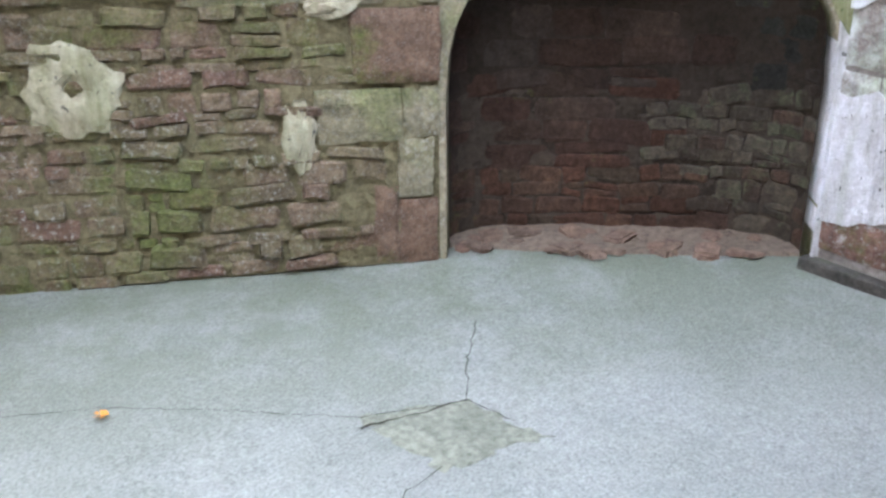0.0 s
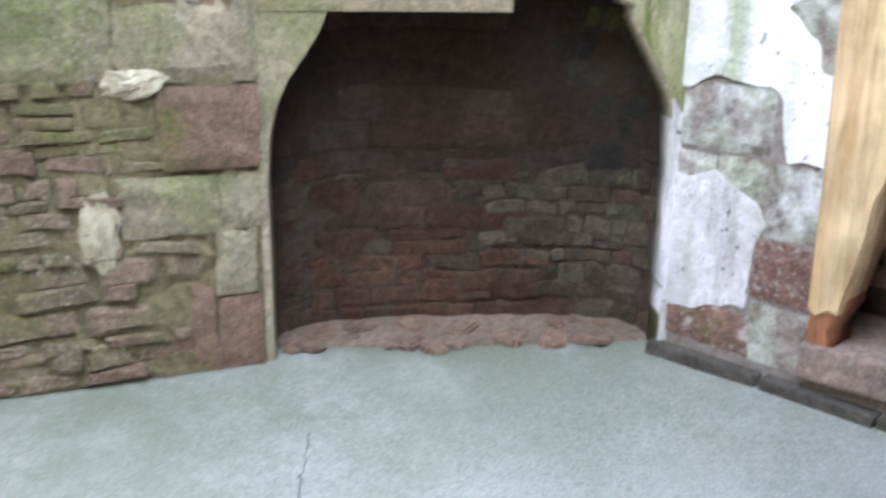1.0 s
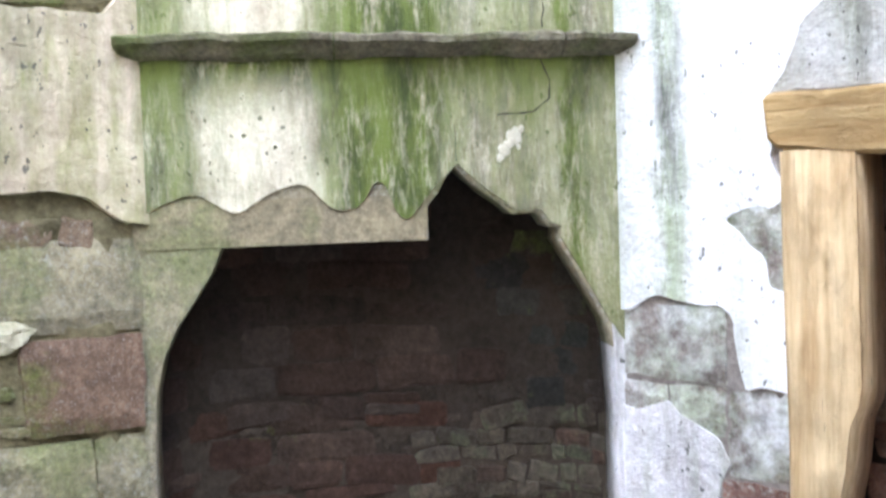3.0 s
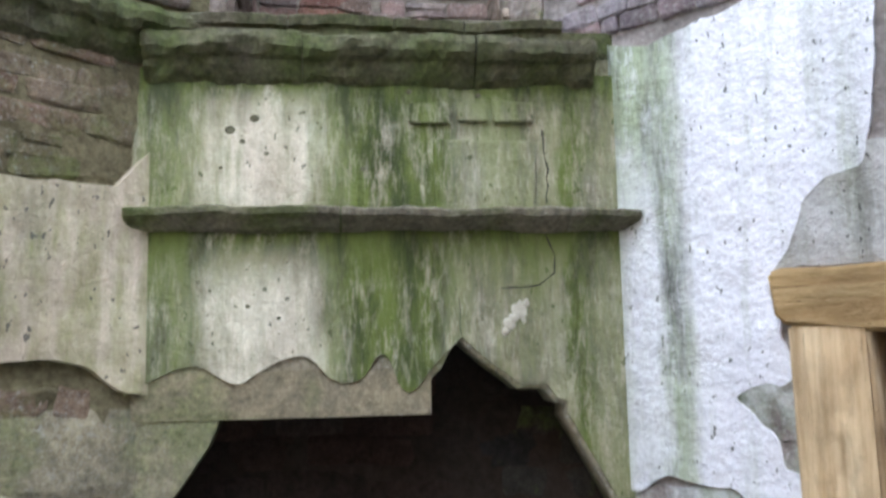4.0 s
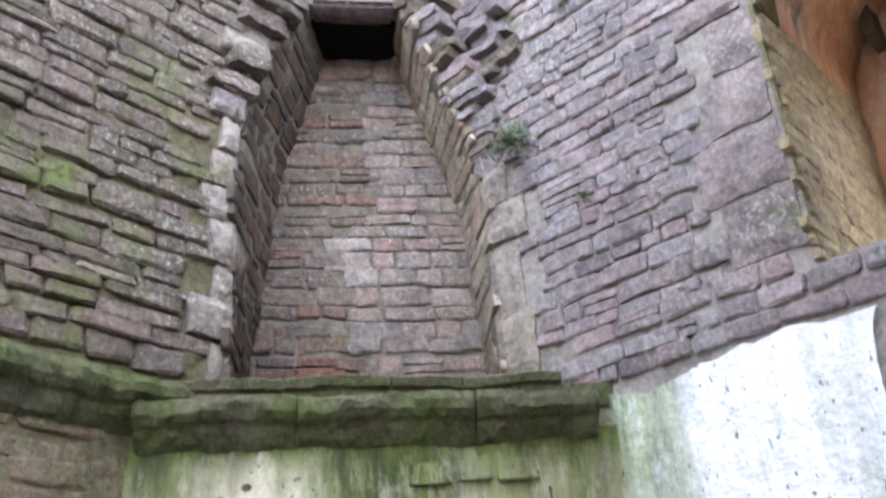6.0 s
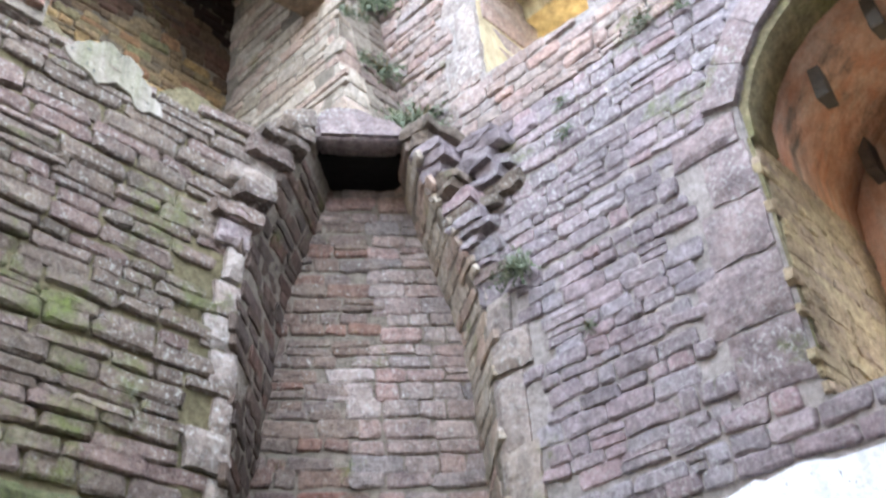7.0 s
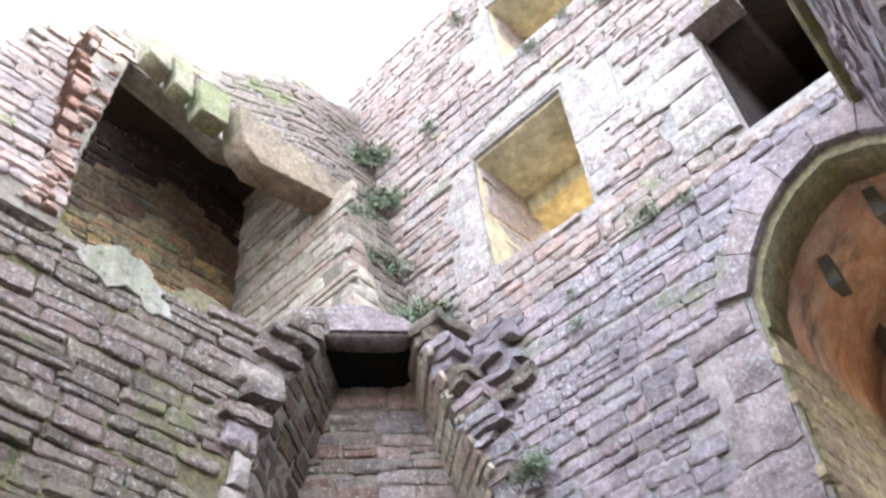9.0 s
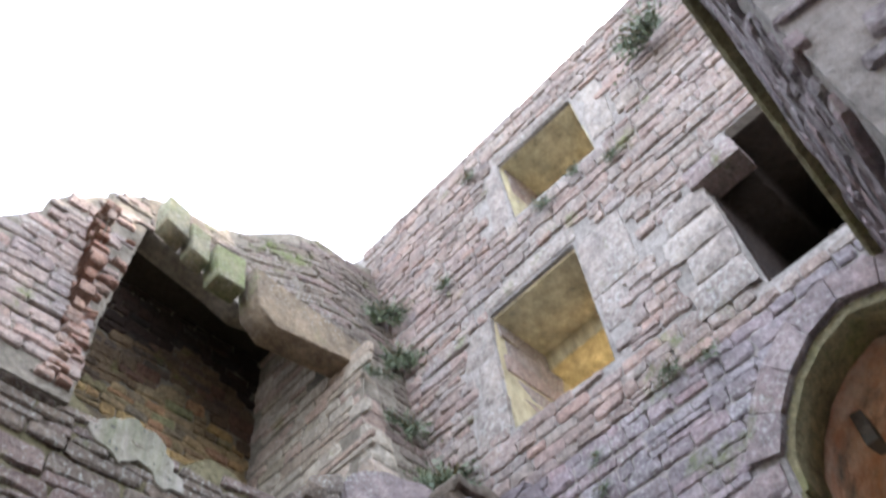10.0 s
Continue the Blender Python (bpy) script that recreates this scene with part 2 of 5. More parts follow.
M_FLUE_DARK = pair("dark_flue_stone", FLUE, moss=0.15, damp=0.36)
M_FLUE_PALE = pair("pale_flue_stone", [(0.4, 0.34, 0.32), (0.5, 0.43, 0.41), (0.44, 0.33, 0.3), (0.36, 0.33, 0.33), (0.46, 0.3, 0.27)], moss=0.05, lichen=0.5, damp=0.6)
M_FLUE_RED = pair("red_flue_stone", [(0.3, 0.15, 0.12), (0.22, 0.14, 0.12), (0.36, 0.17, 0.12), (0.25, 0.2, 0.19), (0.33, 0.22, 0.19)], moss=0.05, lichen=0.2, damp=0.6)
M_PINK = pair("pink_sandstone", PINKS, moss=0.05, lichen=0.8)
M_ASHLAR = stone("ashlar", [(0.29, 0.24, 0.25), (0.35, 0.29, 0.3), (0.32, 0.25, 0.255), (0.28, 0.24, 0.26)], "object", moss=0.08, lichen=0.9, grain=0.4)
M_BROWN_ASHLAR = stone("brown_ashlar", [(0.22, 0.145, 0.108), (0.24, 0.165, 0.122)], "object", moss=0.3, lichen=0.2, grain=0.45)
M_GREEN_ASHLAR = stone("green_ashlar", [(0.34, 0.32, 0.23), (0.3, 0.28, 0.19), (0.36, 0.33, 0.25)], "object", moss=0.6, lichen=0.8, moss_colour=(0.15, 0.175, 0.07), grain=0.45, damp=0.78)
M_WHITE_ASHLAR = stone("limewashed_ashlar", [(0.4, 0.36, 0.35), (0.34, 0.31, 0.3), (0.42, 0.32, 0.3)], "object", moss=0.5, lichen=0.6, moss_colour=(0.22, 0.27, 0.15), grain=0.45)
t = M_WHITE_ASHLAR.node_tree
old = t.nodes["Principled BSDF"].inputs["Base Color"].links[0].from_socket
wash = mix(t, 0.55, ramp(t, noise_tex(t, 4.5, 9, 0.72, w=41), 0.42, 0.58), ramp(t, noise_tex(t, 22, 8, 0.7, w=43), 0.35, 0.55), "MULTIPLY")
link(t, mix(t, wash, old, mix(t, ramp(t, noise_tex(t, 3.0, 8, 0.7, w=47), 0.4, 0.6), (0.74, 0.75, 0.78), (0.46, 0.51, 0.4))), t.nodes["Principled BSDF"].inputs["Base Color"])
M_LIMED_RED = stone("limed_red_stone", [(0.3, 0.17, 0.145), (0.27, 0.18, 0.16)], "object", moss=0.15, lichen=0.6, grain=0.45)
t = M_LIMED_RED.node_tree
old = t.nodes["Principled BSDF"].inputs["Base Color"].links[0].from_socket
wash = ramp(t, noise_tex(t, 6, 9, 0.72, w=51), 0.54, 0.66)
link(t, mix(t, wash, old, (0.66, 0.65, 0.66)), t.nodes["Principled BSDF"].inputs["Base Color"])
M_MOULD = stone("mossy_moulding", [(0.13, 0.125, 0.085), (0.17, 0.16, 0.12)], "object", moss=0.8, moss_colour=(0.06, 0.085, 0.018), grain=0.7)
M_MORTAR = mortar("mortar", (0.22, 0.19, 0.16), 0.5)
M_MORTAR_GREEN = mortar("mossy_mortar", (0.19, 0.165, 0.1))
M_MORTAR_PALE = mortar("pale_mortar", (0.33, 0.295, 0.285), 0.55)
M_MORTAR_BROWN = mortar("brown_mortar", (0.068, 0.054, 0.044), 0.6)
# near black for the flue slot, its deep shade put into the colour
M_SLOT_SHADE = mortar("slot_shade", (0.008, 0.007, 0.0075))
M_MORTAR_RED = mortar("dark_mortar", (0.042, 0.033, 0.028), 0.6)
M_PLASTER_CREAM = plaster("cream_plaster", (0.6, 0.52, 0.41), (0.5, 0.41, 0.33), (0.19, 0.22, 0.06), 1.1, 0.35)
M_ORANGE = plaster("orange_plaster", (0.6, 0.3, 0.17), (0.44, 0.19, 0.11), (0.66, 0.52, 0.4), 1.2, 0.9, False)
M_TIMBER_Z = timber("oak_upright", (0.82, 0.66, 0.44), (0.5, 0.33, 0.17), "z")
M_TIMBER_Y = timber("oak_head", (0.5, 0.36, 0.18), (0.3, 0.18, 0.07), "y")
M_BRICK = pair("red_brick", [(0.33, 0.17, 0.13), (0.4, 0.25, 0.2), (0.38, 0.29, 0.25), (0.3, 0.16, 0.12), (0.42, 0.31, 0.26)], moss=0.02, lichen=0.4)
M_YELLOW = pair("ochre_sandstone", [(0.54, 0.46, 0.29), (0.6, 0.52, 0.33), (0.5, 0.41, 0.28), (0.48, 0.4, 0.31)], moss=0.05)
M_JAMB = pair("pale_jamb_stone", [(0.46, 0.4, 0.34), (0.55, 0.5, 0.43), (0.48, 0.36, 0.31), (0.42, 0.38, 0.3)], moss=0.12, lichen=0.5)
M_OCHRE_COAT = plaster("ochre_coat", (0.64, 0.54, 0.34), (0.44, 0.35, 0.22), (0.2, 0.17, 0.11), 1.1, 0.5, False)
M_PALE = stone("pale_dressed_stone", [(0.36, 0.31, 0.3), (0.43, 0.38, 0.36), (0.33, 0.28, 0.27)], "object", moss=0.06, lichen=1.0, grain=0.5)
M_TIMBER_DARK = timber("dark_oak", (0.12, 0.1, 0.075), (0.05, 0.045, 0.04), "x")


# ---- building helpers ----
class Face:
    """A wall's face: u runs along it, v up, d out of it into the room."""

    def __init__(self, origin, u, n, bend=None):
        self.up = Vector((0, 0, 1))
        self.o, self.u, self.n, self.bend = Vector((*origin, 0)), Vector((*u, 0)).normalized(), Vector((*n, 0)).normalized(), bend

    def at(self, u, v, d=0.0):
        extra = self.bend(u, v) if self.bend else 0.0
        return self.o + self.u * u + self.n * (d + extra) + Vector((0, 0, v))


def smooth(a, b, x):
    k = min(1.0, max(0.0, (x - a) / (b - a)))
    return k * k * (3 - 2 * k)


# foot of the corner is the origin; the two walls run along x and along y, the breast cuts the corner
A, B = Vector((1.25, 0.0)), Vector((0.0, 1.05))
F_LEN = (B - A).length
F_N = (1 / 1.25, 1 / 1.05)
FACE_L = Face((0, 0), (1, 0), (0, 1), lambda u, v: -0.44 * max(0.0, u - 1.25) * (1 - smooth(1.0, 2.3, v)))
FACE_R = Face((0, 0), (0, 1), (1, 0))
FACE_F = Face(A, B - A, F_N)
FACE_U = Face((0, 0), (1, 0), (0, 1), lambda u, v: 0.2 * (1 - smooth(0.46, 1.15, u)) - 0.19 * (v - 4.8))


def mesh_object(name, bm, material, parent=None, smooth_shade=False, label=""):
    me = bpy.data.meshes.new(name)
    bm.normal_update()
    bm.to_mesh(me)
    bm.free()
    if smooth_shade:
        me.polygons.foreach_set("use_smooth", [True] * len(me.polygons))
    for mm in material if isinstance(material, (list, tuple)) else [material]:
        me.materials.append(mm)
    ob = new(name, me)
    if parent:
        ob.parent = parent
    if label:
        tagged(ob, label)
    return ob


part = lambda name, bm, material, parent, label="": mesh_object(name, bm, material, parent, False, label)


def slab(face, outline, holes, d0, d1):
    """A bmesh slab of that outline (u, v) with holes, between depths d0 and d1 of the face."""
    cu = bpy.data.curves.new("outline", "CURVE")
    cu.dimensions, cu.fill_mode = "2D", "BOTH"
    cu.extrude = abs(d1 - d0) / 2
    for ring in (outline, *holes):
        sp = cu.splines.new("POLY")
        sp.points.add(len(ring) - 1)
        for pt, (u, v) in zip(sp.points, ring):
            pt.co = (u, v, 0, 1)
        sp.use_cyclic_u = True
    tmp = bpy.data.objects.new("outline", cu)
    me = bpy.data.meshes.new_from_object(tmp)
    bm = bmesh.new()
    bm.from_mesh(me)
    bpy.data.objects.remove(tmp)
    bpy.data.curves.remove(cu)
    bpy.data.meshes.remove(me)
    bmesh.ops.remove_doubles(bm, verts=bm.verts, dist=1e-5)
    mid = (d0 + d1) / 2
    for v in bm.verts:
        v.co = face.at(v.co.x, v.co.y, mid + v.co.z)
    bmesh.ops.recalc_face_normals(bm, faces=bm.faces)
    return bm


def ragged(points, rng, step=0.08, amount=0.02, closed=True):
    """The outline with more points and an uneven run."""
    out = []
    ends = points[1:] + points[:1] if closed else points[1:]
    for (a, b), (c, d) in zip(points, ends):
        n = max(1, int(math.hypot(c - a, d - b) / step))
        for k in range(n):
            f = k / n
            out.append((a + (c - a) * f + rng.uniform(-1, 1) * amount, b + (d - b) * f + rng.uniform(-1, 1) * amount))
    return out


def inside(ring, u, v):
    hit = False
    for (a, b), (c, d) in zip(ring, ring[1:] + ring[:1]):
        if (b > v) != (d > v) and u < a + (v - b) / (d - b) * (c - a):
            hit = not hit
    return hit


def block(bm, face, u0, u1, v0, v1, d0, d1, rng=None, jitter=0.0, bevel=0.01):
    """A worn squared stone on a face."""
    before = len(bm.verts)
    vs = []
    for d in (d0, d1):
        for u, v in ((u0, v0), (u1, v0), (u1, v1), (u0, v1)):
            j = (lambda: rng.uniform(-jitter, jitter)) if rng else (lambda: 0.0)
            vs.append(bm.verts.new(face.at(u + j(), v + j(), d + (j() if d == max(d0, d1) else 0))))
    fs = [bm.faces.new([vs[i] for i in q]) for q in ((0, 1, 2, 3), (7, 6, 5, 4), (0, 4, 5, 1), (1, 5, 6, 2), (2, 6, 7, 3), (3, 7, 4, 0))]
    bmesh.ops.recalc_face_normals(bm, faces=fs)
    if bevel:
        edges = list({e for f in fs for e in f.edges})
        bmesh.ops.bevel(bm, geom=edges, offset=bevel, segments=2, profile=0.6, affect="EDGES")
    return bm


def draped(face, ring, d0, d1, step=0.07):
    """Like slab, but cut fine enough to follow a bent face."""
    flat = Face((0, 0), (1, 0), (0, 1))
    b = slab(flat, ring, [], d0, d1)
    lo, hi = min(p[0] for p in ring), max(p[0] for p in ring)
    k = lo + step
    while k < hi:
        bmesh.ops.bisect_plane(b, geom=b.verts[:] + b.edges[:] + b.faces[:], plane_co=(k, 0, 0), plane_no=(1, 0, 0))
        k += step
    z = min(p[1] for p in ring) + step
    while z < max(p[1] for p in ring):
        bmesh.ops.bisect_plane(b, geom=b.verts[:] + b.edges[:] + b.faces[:], plane_co=(0, 0, z), plane_no=(0, 0, 1))
        z += step
    for v in b.verts:
        v.co = face.at(v.co.x, v.co.z, v.co.y)
    return b


def softened(ring, rounds=2):
    """The outline with its corners cut, as plaster breaks."""
    for _ in range(rounds):
        out = []
        for (a, b), (c, d) in zip(ring, ring[1:]):
            out += [(a * 0.75 + c * 0.25, b * 0.75 + d * 0.25), (a * 0.25 + c * 0.75, b * 0.25 + d * 0.75)]
        ring = [ring[0]] + out + [ring[-1]]
    return ring


def stone_template(seed):
    """A unit rubble stone: x and z from -0.5 to 0.5, a flat front about y = 1 with worn, uneven edges."""
    rng = random.Random(seed)
    xs, zs = (-1.0, -0.84, 0.0, 0.86, 1.0), (-1.0, -0.68, 0.7, 1.0)
    verts, faces = [], []
    nx, nz = len(xs), len(zs)
    wedge = [rng.uniform(-0.12, 0.12) for _ in range(4)]
    tilt_x, tilt_z = rng.uniform(-0.15, 0.15), rng.uniform(-0.2, 0.12)
    for z in zs:
        for x in xs:
            edge, corner = max(abs(x), abs(z)) > 0.95, abs(x) > 0.95 and abs(z) > 0.95
            px = 0.5 * x * (0.93 if corner else 1.0) + wedge[0 if x > 0 else 1] * z * 0.22 + rng.uniform(-0.025, 0.025)
            pz = 0.5 * z * (0.86 if corner else 1.0) + wedge[2 if z > 0 else 3] * x * 0.5 + rng.uniform(-0.06, 0.06)
            y = 1.0 + rng.uniform(-0.17, 0.17) + tilt_x * x + tilt_z * z - (rng.uniform(0.15, 0.6) if edge else 0.0)
            verts.append((px, y, pz))
    for j in range(nz - 1):
        for i in range(nx - 1):
            k = j * nx + i
            faces.append((k, k + nx, k + nx + 1, k + 1))
    ring = [*range(nx)] + [nx * 2 - 1, nx * 3 - 1] + [*range(nx * nz - 1, nx * (nz - 1) - 1, -1)] + [nx * 2, nx]
    base = len(verts)
    for k in ring:
        x, y, z = verts[k]
        verts.append((x * 1.02, -1.4, z * 1.02))
    for a in range(len(ring)):
        b = (a + 1) % len(ring)
        faces.append((ring[a], ring[b], base + b, base + a))
    return verts, faces


TEMPLATES = [stone_template(s) for s in range(24)]
TEMPLATE_MESHES = {}


def template_mesh(k, material):
    if (k, material.name) not in TEMPLATE_MESHES:
        me = bpy.data.meshes.new("stone")
        me.from_pydata(TEMPLATES[k][0], [], TEMPLATES[k][1])
        me.materials.append(material)
        TEMPLATE_MESHES[(k, material.name)] = me
    return TEMPLATE_MESHES[(k, material.name)]


RUBBLE = []
BEDS = []
DRESSED = {}


def rubble(face, u0, u1, v0, v1, keep, wall, materials, label, seed, h=(0.06, 0.11), w=(0.1, 0.3), depth=0.035, parts=280, near=None, gap=0.004, tilt=2.0, bed=0.1, cell=0.02, vary=0.3, joint=None, centre=False):
    """Courses of rubble over a face; the stones nearest to the plan point near are parts of the wall, the others one mass."""
    rng = random.Random(seed)
    laid = []
    v = v0
    while v < v1 - 0.03:
        course = rng.uniform(*h)
        u = u0 - rng.uniform(0, w[1])
        wave = rng.uniform(0, 6)
        while u < u1:
            wide = rng.uniform(*w) * (0.75 + 0.5 * course / h[1])
            hh = course * rng.uniform(0.9, 1.06)
            cu, cv = u + wide / 2, v + course / 2 + 0.012 * math.sin(wave + u * 2.1)
            if rng.random() < 0.12 and course > 0.07:
                pieces = [(cu, cv - course * 0.25, wide, hh * 0.5), (cu, cv + course * 0.25, wide, hh * 0.46)]
            else:
                pieces = [(cu, cv, wide, hh)]
            for a, b, ww, hg in pieces:
                if u0 < a < u1 and (keep(a, b) if centre else all(keep(a + s * ww * 0.42, b + q * hg * 0.4) for s in (-1, 1) for q in (-1, 1))):
                    laid.append((a, b, ww - gap * 2.2, hg - gap * 0.8, depth * rng.uniform(1 - vary, 1 + vary), rng.randrange(len(TEMPLATES)), rng.uniform(-tilt, tilt)))
            u += wide
        v += course
    RUBBLE.append((face, laid, wall, materials, label, parts, near))
    if bed:
        BEDS.append((face, (u0, u1, v0, v1), keep, wall, depth, bed, cell, joint or wall.data.materials[0]))


def lay_all():
    for face, laid, wall, materials, label, parts, near in RUBBLE:
        spot = Vector(near) if near else None
        rows = []
        taken = DRESSED.get(face, [])
        for a, b, ww, hg, dp, k, tl in laid:
            if any(r0 - 0.2 * ww < a < r1 + 0.2 * ww and s0 - 0.15 * hg < b < s1 + 0.15 * hg for r0, r1, s0, s1 in taken):
                continue
            p = face.at(a, b)
            if face.bend:
                side = (face.at(a + 0.03, b) - face.at(a - 0.03, b)).normalized()
                up = (face.at(a, b + 0.03) - face.at(a, b - 0.03)).normalized()
                n = side.cross(up).normalized()
                if n.dot(face.at(a, b, 0.05) - p) < 0:
                    side, n = -side, -n
                up = n.cross(side)
                side, n, up = -side, n, up
                if side.cross(n).dot(up) < 0:
                    side = -side
            else:
                n, up = face.n, face.up
                side = n.cross(up).normalized()
            m = Matrix(((*side, 0), (*n, 0), (*up, 0), (0, 0, 0, 1))).transposed()
            m.translation = p
            m = m @ Matrix.Rotation(radians(tl), 4, "Y") @ Matrix.Diagonal((ww, dp, hg, 1))
            rows.append(((p - spot).length if spot else 0.0, k, m))
        rows.sort(key=lambda r: r[0])
        for dist, k, m in rows[:parts]:
            ob = new("stone", template_mesh(k, materials[0]))
            ob.parent = wall
            ob.matrix_basis = m
        rest = rows[parts:]
        if rest:
            verts, faces = [], []
            for dist, k, m in rest:
                base = len(verts)
                tv, tf = TEMPLATES[k]
                verts += [tuple(m @ Vector(c)) for c in tv]
                faces += [tuple(i + base for i in fc) for fc in tf]
            me = bpy.data.meshes.new("rubble")
            me.from_pydata(verts, [], faces)
            me.materials.append(materials[1])
            ob = new("rubble", me)
            ob.parent = wall
            tagged(ob, label, kind="stuff")
    for face, (u0, u1, v0, v1), keep, wall, depth, amount, cell, joint in BEDS:
        nu, nv = max(2, int((u1 - u0) / cell)), max(2, int((v1 - v0) / cell))
        taken = DRESSED.get(face, [])
        at = lambda i, j: (u0 + (u1 - u0) * i / nu, v0 + (v1 - v0) * j / nv)
        cells, full = [], Counter()
        for j in range(nv):
            for i in range(nu):
                u, v = at(i + 0.5, j + 0.5)
                if keep(u, v) and not any(a + 0.01 < u < b - 0.01 and c + 0.01 < v < d - 0.01 for a, b, c, d in taken):
                    quad = ((i, j), (i + 1, j), (i + 1, j + 1), (i, j + 1))
                    cells.append(quad)
                    full.update(quad)
        index, verts = {}, []
        for key in full:
            u, v = at(*key)
            p = face.at(u, v)
            d = depth * (amount + 0.75 * noise.noise(p * 9) + 0.45 * noise.noise(p * 31)) if full[key] == 4 else -0.012
            index[key] = len(verts)
            verts.append(tuple(face.at(u, v, d)))
        me = bpy.data.meshes.new("mortar_bed")
        me.from_pydata(verts, [], [[index[k] for k in quad] for quad in cells])
        me.polygons.foreach_set("use_smooth", [True] * len(me.polygons))
        me.materials.append(joint)
        ob = new("mortar_bed", me)
        ob.parent = wall
        tagged(ob, "uneven old mortar between the stones")


def structure(ob, label, category):
    return tagged(ob, label, category, kind="structure")

# ---- ground ----
rng = random.Random(5)


def concrete():
    m, t, p = nodes_of("concrete")
    big = noise_tex(t, 1.3, 6, 0.6)
    fine = noise_tex(t, 90, 5, 0.7, w=2)
    mid = noise_tex(t, 22, 6, 0.7, w=5)
    col = mix(t, ramp(t, big, 0.35, 0.65), (0.24, 0.25, 0.25), (0.33, 0.335, 0.34))
    col = mix(t, 0.6, col, ramp(t, fine, 0.32, 0.68, (0.4, 0.4, 0.41, 1), (1.6, 1.6, 1.61, 1)), "MULTIPLY")
    col = mix(t, 0.4, col, ramp(t, mid, 0.3, 0.7, (0.7, 0.72, 0.7, 1), (1.25, 1.25, 1.25, 1)), "MULTIPLY")
    geo = t.nodes.new("ShaderNodeNewGeometry")
    away = t.nodes.new("ShaderNodeVectorMath")
    away.operation = "DOT_PRODUCT"
    away.inputs[1].default_value = (0.35, 0.94, 0)
    link(t, geo.outputs["Position"], away.inputs[0])
    wet = t.nodes.new("ShaderNodeMapRange")
    wet.inputs[1].default_value, wet.inputs[2].default_value, wet.inputs[3].default_value, wet.inputs[4].default_value = 0.8, 2.3, 1.0, 0.12
    link(t, away.outputs["Value"], wet.inputs[0])
    alg = mix(t, 1.0, wet.outputs[0], ramp(t, noise_tex(t, 1.6, 9, 0.75, w=9), 0.25, 0.55), "MULTIPLY")
    col = mix(t, mix(t, 0.85, (0, 0, 0), alg), col, mix(t, 0.6, (0.14, 0.16, 0.115), ramp(t, fine, 0.3, 0.7, (0.085, 0.1, 0.07, 1), (0.21, 0.235, 0.175, 1))))
    link(t, col, p.inputs["Base Color"])
    p.inputs["Roughness"].default_value = 0.8
    p.inputs["Specular IOR Level"].default_value = 0.3
    bump(t, p, [(mid, 0.016), (fine, 0.006)], 0.9)
    return m


M_CONCRETE = concrete()
M_EARTH = mortar("earth", (0.12, 0.11, 0.07))
bm = bmesh.new()
bmesh.ops.create_grid(bm, x_segments=2, y_segments=2, size=600)
for v in bm.verts:
    v.co.z = -0.05
structure(mesh_object("ground", bm, M_EARTH), "bare earthy ground around the ruin", "ground")
bm = bmesh.new()
bmesh.ops.create_grid(bm, x_segments=90, y_segments=90, size=4.0, matrix=pose(3.2, 3.2, 0))
for v in bm.verts:
    v.co.z = 0.012 * noise.noise(v.co * 0.9) + 0.004 * noise.noise(v.co * 5)
structure(mesh_object("floor", bm, M_CONCRETE, smooth_shade=True), "worn grey concrete floor with cracks and algae", "floor")

# ---- wall along y: windows, plaster, rubble above ----
ARCH = [(1.86, 2.85), (1.85, 3.9), (1.86, 4.06), (1.93, 4.21), (2.03, 4.34), (2.16, 4.44), (2.32, 4.5), (2.48, 4.44), (2.61, 4.34), (2.71, 4.21), (2.78, 4.06), (2.79, 3.9), (2.8, 2.85)]
DOOR = [(1.66, 0.22), (2.75, 0.22), (2.75, 1.77), (1.66, 1.77)]
WIN1 = [(0.69, 5.1), (1.35, 5.04), (1.33, 6.02), (0.67, 6.02)]
WIN2 = [(1.0, 6.67), (1.67, 6.64), (1.63, 7.36), (0.97, 7.37)]
FP2 = [(2.12, 4.83), (3.2, 4.83), (3.2, 5.9), (2.32, 5.9), (2.3, 5.68), (2.1, 5.66)]
R_TOP = ragged([(5.4, 7.6), (2.2, 7.84), (0.9, 7.82), (-0.9, 7.83)], rng, 0.12, 0.025, closed=False)
R_OUT = [(1.02, -0.1), (6.2, -0.1), (6.2, 7.5)] + R_TOP + [(-0.9, 7.83), (-0.9, 4.92), (0.24, 4.92), (0.36, 4.66), (0.56, 4.2), (0.56, 2.6), (1.02, 2.6)]
R_HOLES = [DOOR, ARCH, WIN1, WIN2, FP2]
wall_r = structure(mesh_object("wall_east", slab(FACE_R, R_OUT, R_HOLES, -1.0, 0.0), M_MORTAR_PALE), "coursed grey-pink sandstone rubble wall with window openings", "wall")

